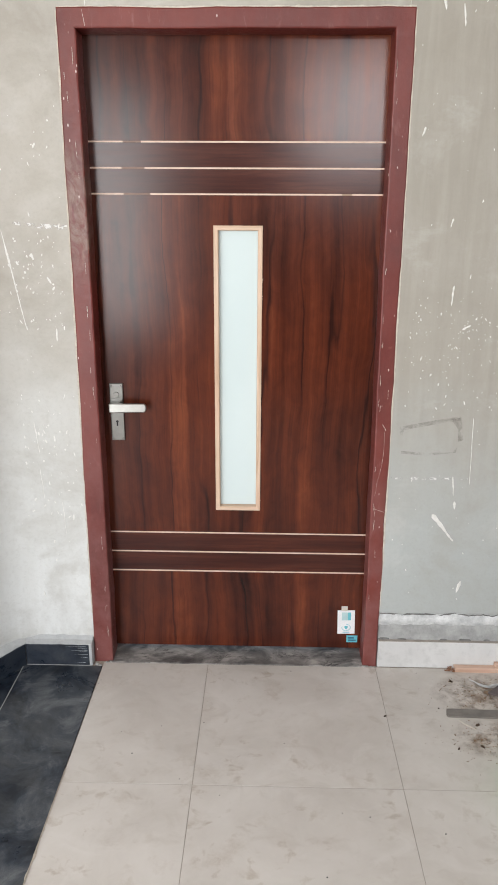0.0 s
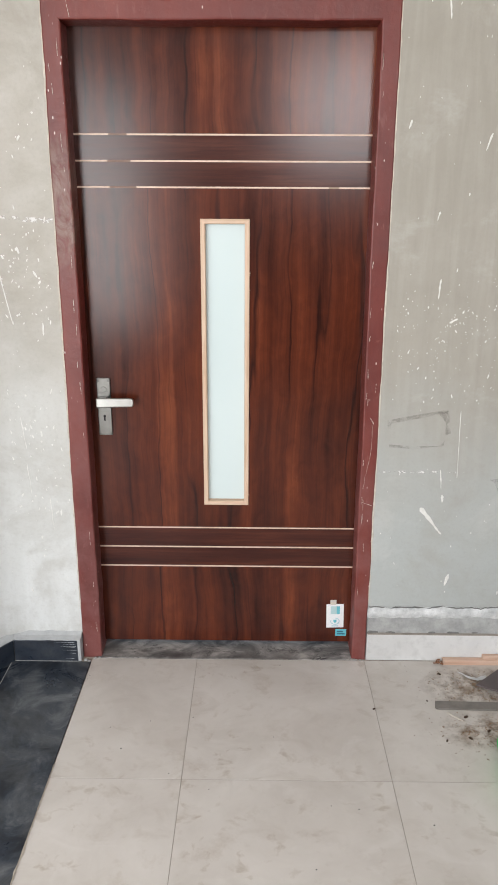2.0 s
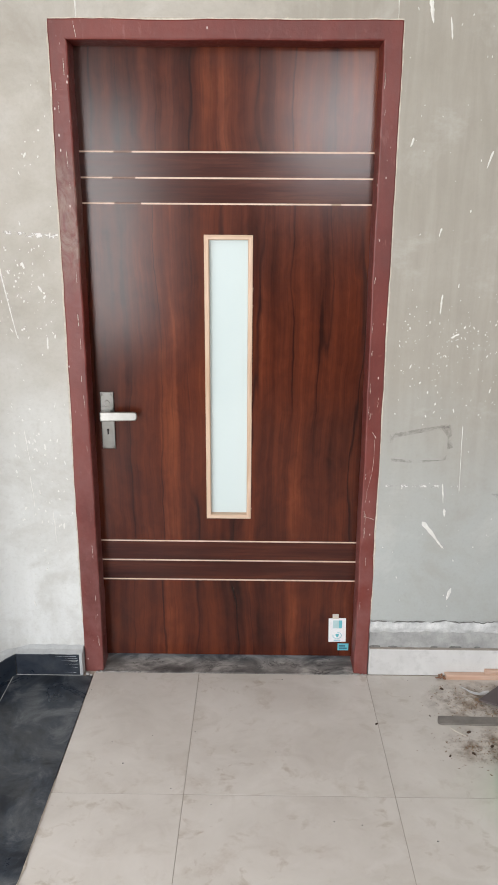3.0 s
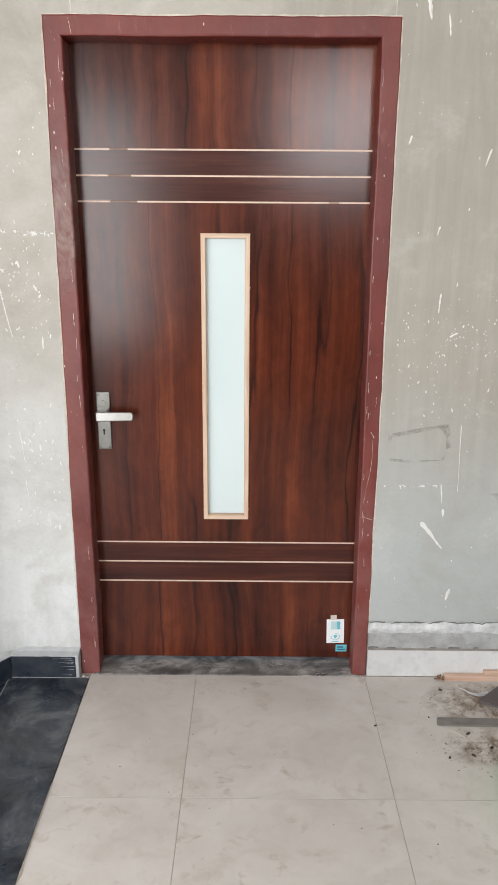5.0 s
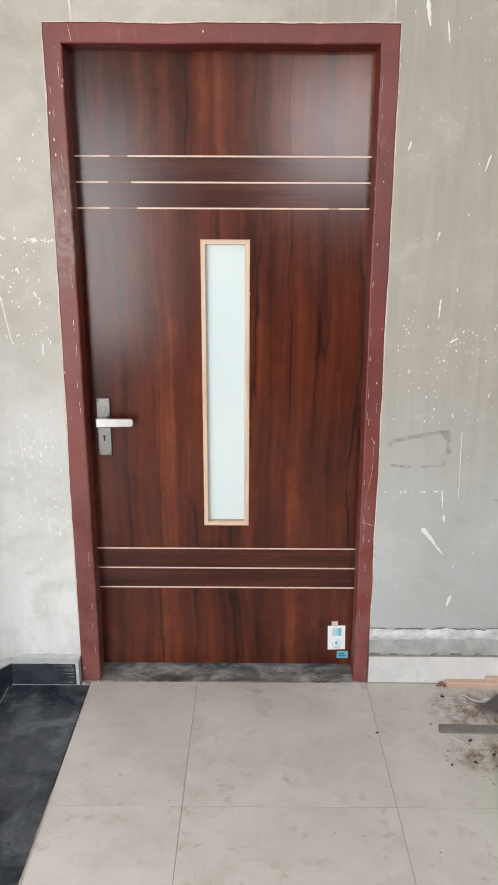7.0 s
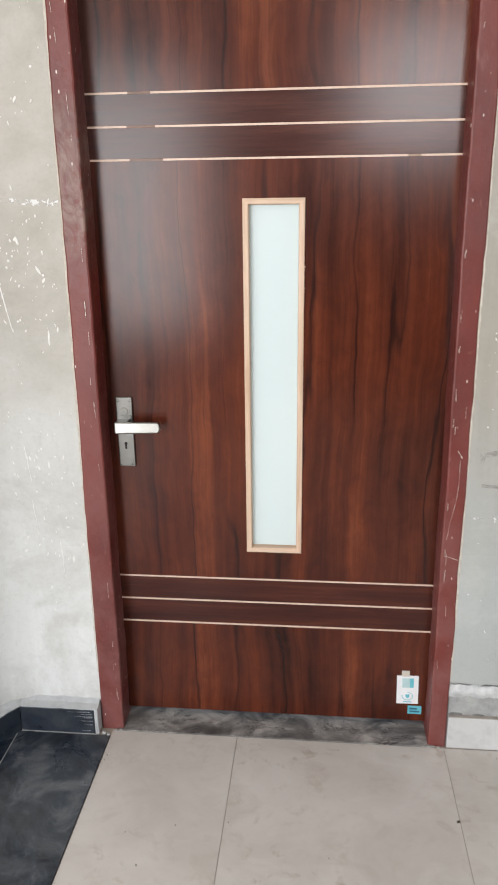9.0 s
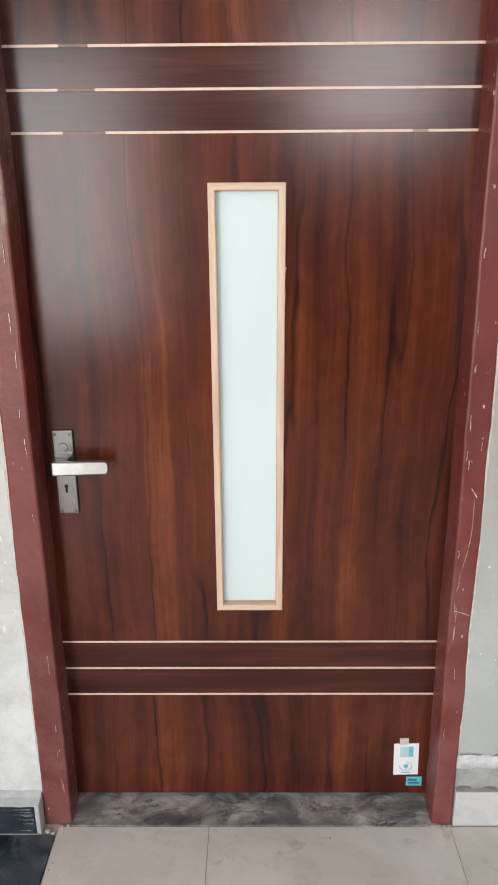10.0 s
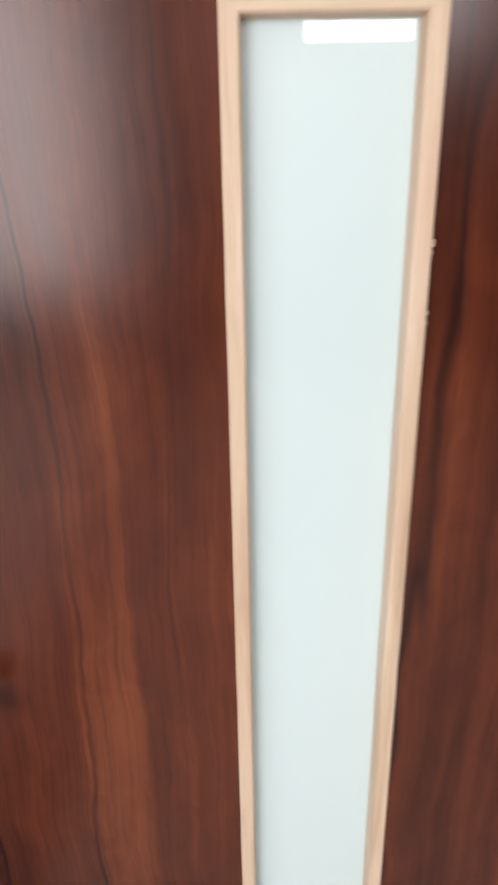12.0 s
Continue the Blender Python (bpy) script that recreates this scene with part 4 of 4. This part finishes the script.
for args in ((0.733, 0.592, 0.812, 0.495, 0.009, 0.0025), (0.850, 0.345, 0.838, 0.300, 0.007, 0.003), (0.738, 1.345, 0.735, 1.285, 0.0035, 0.002),
             (0.852, 1.755, 0.836, 1.708, 0.004, 0.002), (0.640, 2.150, 0.652, 2.085, 0.008, 0.002), (0.700, 2.10, 0.707, 2.045, 0.003, 0.002),
             (0.790, 0.728, 0.797, 0.660, 0.003, 0.0015), (0.617, 1.79, 0.611, 1.765, 0.004, 0.002), (0.720, 1.54, 0.713, 1.515, 0.004, 0.001),
             (0.800, 1.225, 0.775, 1.212, 0.004, 0.003), (0.838, 0.930, 0.846, 0.70, 0.0012, 0.0010), (0.802, 0.640, 0.806, 0.612, 0.005, 0.003),
             (0.93, 1.62, 0.925, 1.585, 0.003, 0.002), (0.985, 1.02, 0.975, 0.975, 0.003, 0.002), (0.555, 2.20, 0.553, 2.095, 0.0018, 0.001),
             (-0.640, 1.53, -0.581, 1.200, 0.0035, 0.0015), (-0.585, 0.90, -0.574, 0.79, 0.002, 0.0012), (-0.578, 0.74, -0.570, 0.63, 0.0018, 0.0010),
             (-0.487, 1.205, -0.488, 1.165, 0.0035, 0.002), (-0.51, 0.62, -0.505, 0.50, 0.0015, 0.001), (-0.345, 2.165, -0.341, 2.094, 0.0045, 0.001),
             (-0.655, 0.70, -0.650, 0.62, 0.002, 0.001)):
    streak(bm, *args, rng)
tagged(part("paint_drips", bm, SPLASH), "long thin drips of dried white paint on the wall", "paint drips", kind="stuff")


def film(name, points, material, label, category, y=FACE - 0.0002):
    """A thin skin of dirt or chalk on the wall."""
    bm = bmesh.new()
    bm.faces.new([bm.verts.new((x, y, z)) for x, z in points])
    return tagged(part(name, bm, material), label, category, kind="structure")


film("stain", [(0.604, 0.897), (0.70, 0.917), (0.797, 0.934), (0.800, 0.922), (0.70, 0.903), (0.618, 0.886), (0.616, 0.868), (0.604, 0.868)], STAIN, "dark dirty outline left on the plaster", "wall stain")
film("stain", [(0.765, 0.925), (0.800, 0.930), (0.812, 0.855), (0.795, 0.848), (0.793, 0.89)], STAIN, "dark dirty smudge on the plaster", "wall stain")
film("stain", [(0.955, 0.695), (1.02, 0.70), (1.02, 0.665), (0.985, 0.655), (0.975, 0.68)], STAIN, "dark dirty smudge on the plaster", "wall stain")
film("stain", [(0.615, 0.815), (0.66, 0.812), (0.78, 0.810), (0.795, 0.83), (0.792, 0.812), (0.70, 0.800), (0.615, 0.806)], STAIN, "faint dirty line on the plaster", "wall stain")
film("scuff", [(-0.61, 1.526), (-0.52, 1.519), (-0.432, 1.516), (-0.432, 1.500), (-0.52, 1.506), (-0.60, 1.517)], CHALK, "chalky horizontal trowel scuff on the plaster", "wall scuff")
film("scuff", [(0.585, 0.724), (0.80, 0.724), (0.87, 0.720), (0.80, 0.716), (0.585, 0.717)], CHALK, "thin chalky line across the plaster", "wall scuff")


def plaster_lip():
    """Ragged pale putty where the plaster laps against the frame."""
    bm = bmesh.new()
    runs = [[(edge(-0.437, -0.4235, 2.085 * i / 150), 2.085 * i / 150, -1, 0) for i in range(14, 151)],
            [(edge(0.580, 0.571, 2.085 * i / 150), 2.085 * i / 150, 1, 0) for i in range(16, 151)],
            [(-0.42 + 0.99 * i / 80, 2.094, 0, 1) for i in range(81)]]
    for pts in runs:
        rows = []
        for x, z, dx, dz in pts:
            w = max(0.0002, (0.0006 if dz else 0.0016) + wob(x * 3, 1, z * 3, 14, 0.0028) + wob(x, 4, z, 70, 0.002))
            rows.append([bm.verts.new((x - dx * 0.003, -0.0800, z - dz * 0.004)), bm.verts.new((x + dx * w, -0.0806, z + dz * w)), bm.verts.new((x + dx * (w + 0.0015), FACE + 0.0002, z + dz * (w + 0.0015)))])
        for a, b in zip(rows, rows[1:]):
            for k in range(2):
                bm.faces.new((a[k], b[k], b[k + 1], a[k + 1]))
    return tagged(part("putty_lip", bm, LIP), "thin ragged line of pale putty round the door frame", "putty", kind="structure")


plaster_lip()


# scratches through the frame's paint
def frame_scratches():
    bm = bmesh.new()
    r = random.Random(5)
    # paint rubbed off in short lengths along the arrises
    worn = []
    for _ in range(28):
        z, n = r.uniform(0.06, 1.95), r.uniform(0.012, 0.05)
        x = edge(0.531, 0.516, z) + r.choice((0.008, 0.010, 0.013)) if r.random() < 0.6 else edge(-0.374, -0.374, z) - r.uniform(0.007, 0.012)
        worn.append((x, z + n, x + r.uniform(-0.002, 0.002), z, r.uniform(0.0008, 0.0024)))
    for x0, z0, x1, z1, w in ((0.556, 0.88, 0.541, 0.70, 0.0012), (0.541, 0.70, 0.537, 0.66, 0.001), (0.535, 0.612, 0.570, 0.600, 0.0018), (0.548, 0.905, 0.560, 0.885, 0.003), (0.535, 0.63, 0.536, 0.605, 0.002),
                              (-0.350, 2.085, -0.344, 2.045, 0.0018), (0.549, 0.46, 0.550, 0.43, 0.0016), (0.56, 1.02, 0.559, 0.99, 0.0014),
                              *worn, (-0.405, 1.88, -0.404, 1.85, 0.0014), (-0.39, 1.75, -0.388, 1.70, 0.0013), (-0.41, 1.93, -0.409, 1.91, 0.0015)):
        n = 14
        d = Vector((x1 - x0, z1 - z0)).normalized()
        p = Vector((-d.y, d.x))
        rows = []
        for i in range(n + 1):
            t = i / n
            c = Vector((x0 + (x1 - x0) * t + wob(x0, z1, t, 2, 0.0015) + 0.006 * math.sin(math.pi * t) * (1 if abs(z1 - z0) > 0.1 else 0), z0 + (z1 - z0) * t))
            ww = w * 0.5 * r.uniform(0.0, 1.1)
            rows.append([bm.verts.new((c.x + p.x * s * ww, -0.0846, c.y + p.y * s * ww)) for s in (1, -1)])
        for a, b in zip(rows, rows[1:]):
            bm.faces.new((a[0], b[0], b[1], a[1]))
    return bm


part("scratch", frame_scratches(), TAPE, door_frame, "pale scratches through the paint")


# ---- rubbish on the floor beside the door ----
def batten(x0, x1, y0, y1, z0, z1, name, label, splintered):
    n = 14
    rings = []
    for i in range(n + 1):
        t = i / n
        x = x0 + (x1 - x0) * t
        j = 0.004 * noise.noise(Vector((i * 3.1, y0 * 50, 0))) if splintered and i == 0 else 0.0
        d = wob(x, y0 * 10, 1, 4, 0.001)
        rings.append([(x + j, y0 + d, z0), (x - j, y1 + d, z0), (x + 2 * j, y1 + d, z1 - 0.0015), (x, y1 - 0.0015 + d, z1), (x - j, y0 + 0.0015 + d, z1), (x + j, y0 + d, z1 - 0.0015)])
    return tagged(part(name, loft(rings), BATTEN), label, "batten", "wooden battens on the floor")


batten(0.855, 1.95, -0.112, -0.0885, 0.0005, 0.018, "wooden_batten", "pinkish sawn wooden batten lying along the skirting", True)
batten(0.995, 2.05, -0.104, -0.0885, 0.0185, 0.033, "wooden_batten", "second pinkish wooden batten resting on the first", False)


def wood_chips():
    """Broken splinters at the batten's end."""
    bm = bmesh.new()
    rng = random.Random(9)
    for i in range(14):
        x, y = rng.uniform(0.815, 0.852), rng.uniform(-0.114, -0.094)
        one = box(-0.007, 0.007, -0.0018, 0.0018, -0.001, 0.0016)
        m = Matrix.Translation((x, y, 0.0035 + 0.0006 * i)) @ Euler((rng.uniform(-0.4, 0.4), rng.uniform(-0.35, 0.35), rng.uniform(0, 3))).to_matrix().to_4x4() @ Matrix.Scale(rng.uniform(0.5, 1.2), 4)
        bmesh.ops.transform(one, matrix=m, verts=one.verts)
        me = bpy.data.meshes.new("splinter")
        one.to_mesh(me)
        one.free()
        bm.from_mesh(me)
        bpy.data.meshes.remove(me)
    return tagged(part("wood_chips", bm, RUST), "broken brown wood chips at the batten's end", "wood chips", kind="stuff")


wood_chips()


def metal_strip():
    pts = [(0.770, -0.346), (0.776, -0.321), (0.782, -0.3185), (1.35, -0.330), (1.35, -0.368), (0.778, -0.3565), (0.771, -0.353)]
    return tagged(part("metal_strip", prism(pts, 0.0005, 0.0065, "z", 0.0012), METAL_STRIP), "flat dull grey strip lying on the tiles", "strip")


metal_strip()


def laminate_sheet():
    pts = [(0.930, -0.246), (1.03, -0.165), (1.45, -0.180), (1.45, -0.42), (1.03, -0.305)]
    bm = prism(pts, 0.012, 0.018, "z", 0.0008)
    for v in bm.verts:
        v.co.z += max(0.0, (v.co.x - 0.93)) * 0.05
    return tagged(part("laminate_offcut", bm, SHEET), "dark brown laminate offcut lying over sawdust", "offcut")


laminate_sheet()


def paper_scrap(points, seed, name, label):
    """A crumpled strip of paper."""
    bm = bmesh.new()
    rows = []
    for i, (x, y, w) in enumerate(points):
        rows.append([bm.verts.new((x + s * 0.1 * w, y + s * w * 0.6, 0.003 + 0.010 * abs(noise.noise(Vector((i * 1.7, s * 2.3, seed)))))) for s in (-1, -0.3, 0.4, 1)])
    for a, b in zip(rows, rows[1:]):
        for k in range(3):
            bm.faces.new((a[k], b[k], b[k + 1], a[k + 1]))
    top = bmesh.ops.solidify(bm, geom=list(bm.faces), thickness=0.0006)
    return tagged(part(name, bm, CARD, smooth=False), label, "paper scrap")


paper_scrap(((0.893, -0.158, 0.005), (0.905, -0.168, 0.008), (0.918, -0.184, 0.010), (0.934, -0.195, 0.012), (0.950, -0.200, 0.016), (0.966, -0.192, 0.022), (0.985, -0.186, 0.018)), 3.0,
            "paper_scrap", "crumpled white paper scrap on the dusty tiles")


def green_tub():
    """A green plastic tub of which only the near rim and wall come into view."""
    tub = empty("plastic_tub")
    tagged(tub, "bright green plastic tub with brown rusty contents", "tub")
    cx, cy, rx, ry = 1.036, -0.652, 0.150, 0.120
    n = 40

    def ring(k, z):
        return [(cx + rx * k * math.copysign(abs(math.cos(a)) ** 0.6, math.cos(a)), cy + ry * k * math.copysign(abs(math.sin(a)) ** 0.6, math.sin(a)), z)
                for a in (math.tau * i / n for i in range(n))]
    part("body", loft([ring(0.90, 0.0005), ring(0.95, 0.030), ring(0.985, 0.062), ring(1.02, 0.066), ring(1.02, 0.072), ring(0.975, 0.072), ring(0.93, 0.035), ring(0.90, 0.006)], True), GREEN, tub, smooth=False)
    bm = loft([ring(0.91, 0.030), ring(0.94, 0.046)], True)
    part("contents", bm, RUST, tub, "rusty brown contents")
    bm = bmesh.new()
    box(0.8905, 0.899, -0.658, -0.628, 0.024, 0.046, 0.003, bm=bm)
    part("handle_slot", bm, RUST, tub)
    return tub


green_tub()


def sawdust():
    """Chips, shavings and crumbs of dirt strewn over the tiles."""
    bm = bmesh.new()
    rng = random.Random(17)
    for _ in range(1100):
        if rng.random() < 0.6:
            x, y = rng.gauss(0.93, 0.075), rng.gauss(-0.24, 0.06)
        else:
            x, y = rng.gauss(0.90, 0.07), rng.gauss(-0.46, 0.05)
        if x < 0.62 or y > -0.14 or x > 1.4:
            continue
        r = rng.choice((0.0003, 0.0004, 0.0005, 0.0006, 0.0008, 0.0012))
        a = rng.uniform(0, math.tau)
        l = r * rng.choice((1, 1.4, 2.2, 4.0))
        c, s = math.cos(a), math.sin(a)
        h = r * rng.uniform(0.5, 1.0)
        p = [(-l, -r), (l, -r * 0.6), (l * 0.8, r), (-l * 0.7, r * 0.8)]
        lo = [bm.verts.new((x + u * c - w * s, y + u * s + w * c, 0.0006)) for u, w in p]
        hi = [bm.verts.new((x + (u * c - w * s) * 0.7, y + (u * s + w * c) * 0.7, 0.0008 + h)) for u, w in p]
        bm.faces.new(hi)
        for i in range(4):
            bm.faces.new((lo[i], lo[(i + 1) % 4], hi[(i + 1) % 4], hi[i]))
    return tagged(part("sawdust", bm, SAWDUST), "brown sawdust, shavings and dirt strewn on the tiles", "sawdust", kind="stuff")


sawdust()


def floor_film(points, name, label):
    bm = bmesh.new()
    bm.faces.new([bm.verts.new((x, y, 0.0009)) for x, y in points])
    return tagged(part(name, bm, DIRT_FILM), label, "dirt", kind="stuff")


floor_film([(0.60, -0.12), (1.40, -0.12), (1.40, -0.66), (0.60, -0.66)], "dirt_patch", "thin brown dirt smeared over the tiles")


def grit():
    """A few dark crumbs on the clean tiles."""
    bm = bmesh.new()
    rng = random.Random(31)
    spots = [(-0.269, -0.457), (-0.219, -0.55), (-0.064, -0.649), (0.055, -0.707), (0.392, -0.761), (0.658, -0.822), (0.336, -0.962), (0.716, -0.122), (-0.390, -0.196), (-0.394, -0.215)] + [(rng.uniform(-0.38, 1.2), rng.uniform(-1.3, -0.12)) for _ in range(10)]
    for x, y in spots:
        r = rng.uniform(0.0012, 0.0024)
        res = bmesh.ops.create_icosphere(bm, subdivisions=1, radius=r)
        for v in res["verts"]:
            v.co = Vector((x + v.co.x * rng.uniform(0.8, 1.6), y + v.co.y, 0.001 + max(-0.0005, v.co.z * 0.7)))
    return tagged(part("grit", bm, SHADE_AND_GRIT), "small dark crumbs of grit on the tiles", "grit", kind="stuff")


grit()


def grout_smear():
    """Pale ragged grout left along the joint between granite and tiles."""
    bm = bmesh.new()
    rows = []
    for i in range(141):
        y = -0.62 - 1.10 * i / 140
        more = min(1.0, i / 60)
        left = -0.4030 - more * max(0.0, wob(0, y, 2, 24, 0.006) + wob(0, y, 5, 90, 0.005))
        right = -0.4015 + more * max(0.0, 0.002 + wob(0, y, 8, 18, 0.010) + wob(0, y, 4, 90, 0.006))
        rows.append([bm.verts.new((left, y, 0.0033)), bm.verts.new((-0.4026, y, 0.0034)), bm.verts.new((right, y, 0.0008))])
    for a, b in zip(rows, rows[1:]):
        for k in range(2):
            bm.faces.new((a[k], b[k], b[k + 1], a[k + 1]))
    return tagged(part("grout_smear", bm, GROUT_PALE), "pale ragged grout along the granite border's edge", "grout", kind="stuff")


grout_smear()


def stick():
    """A thin split of pale wood among the sawdust."""
    rings = []
    for i in range(9):
        t = i / 8
        c = Vector((0.803 + 0.044 * t, -0.374 - 0.043 * t, 0.0035 + wob(t, 0, 0, 4, 0.0008)))
        w = 0.0022 * (0.35 + math.sin(math.pi * min(1, 0.15 + t * 0.8)))
        rings.append([(c.x + w * math.cos(a), c.y + w * math.cos(a), c.z + w * 0.7 * math.sin(a)) for a in (math.tau * k / 6 for k in range(6))])
    return tagged(part("wood_splinter", loft(rings), TAPE), "thin pale wooden splinter lying on the dirty tiles", "splinter")


stick()


def dark_crumb(x, y, r, turn):
    bm = bmesh.new()
    bmesh.ops.create_icosphere(bm, subdivisions=2, radius=r)
    for v in bm.verts:
        f = 1 + 0.45 * noise.noise(v.co * (1.1 / r) + Vector((x * 60, y * 60, 0)))
        u, w = v.co.x * 1.5 * f, v.co.y * 0.8 * f
        v.co = Vector((x + u * math.cos(turn) - w * math.sin(turn), y + u * math.sin(turn) + w * math.cos(turn), max(0.0004, r * 0.45 + v.co.z * 0.7 * f)))
    return tagged(part("dirt_crumb", bm, RUST_DARK, smooth=True), "dark brown crumb of dirt on the tiles", "crumb", "crumbs by the door")


for x, y, r, turn in ((0.858, -0.392, 0.0055, 0.3), (0.772, -0.501, 0.0038, 1.1), (0.847, -0.490, 0.0050, 2.2), (0.913, -0.457, 0.0048, 0.8),
                      (0.570, -0.357, 0.0036, 0.5), (0.752, -0.313, 0.0026, 1.9), (0.826, -0.168, 0.0048, 2.7)):
    dark_crumb(x, y, r, turn)


# ---- floor tiles ----
XS = [-2.48, -1.885, -1.285, -0.685, -0.4025, -0.0255, 0.5745, 1.1745, 1.7745, 2.3745, 2.9745, X1]
YS = [-0.0900, -0.669, -1.269, -1.869, -2.469, -3.069, -3.669, Y1]
tile_mesh = {}
for xa, xb in zip(XS, XS[1:]):
    for yb, ya in zip(YS, YS[1:]):
        if xb == -0.4025 or (xb < -0.6 and yb > -0.4):
            continue
        w, d = round(xb - xa, 4), round(yb - ya, 4)
        if (w, d) not in tile_mesh:
            bm = box(0.0007, w - 0.0007, 0.0006, d - 0.0006, -0.0012, 0.0, 0.0005, 1)
            ob = part("tile", bm, TILE, floor)
            tile_mesh[(w, d)] = ob.data
        else:
            ob = new("tile", tile_mesh[(w, d)])
            ob.parent = floor
        ob.location = (xa, ya, wob(xa, ya, 0, 3, 0.0004))
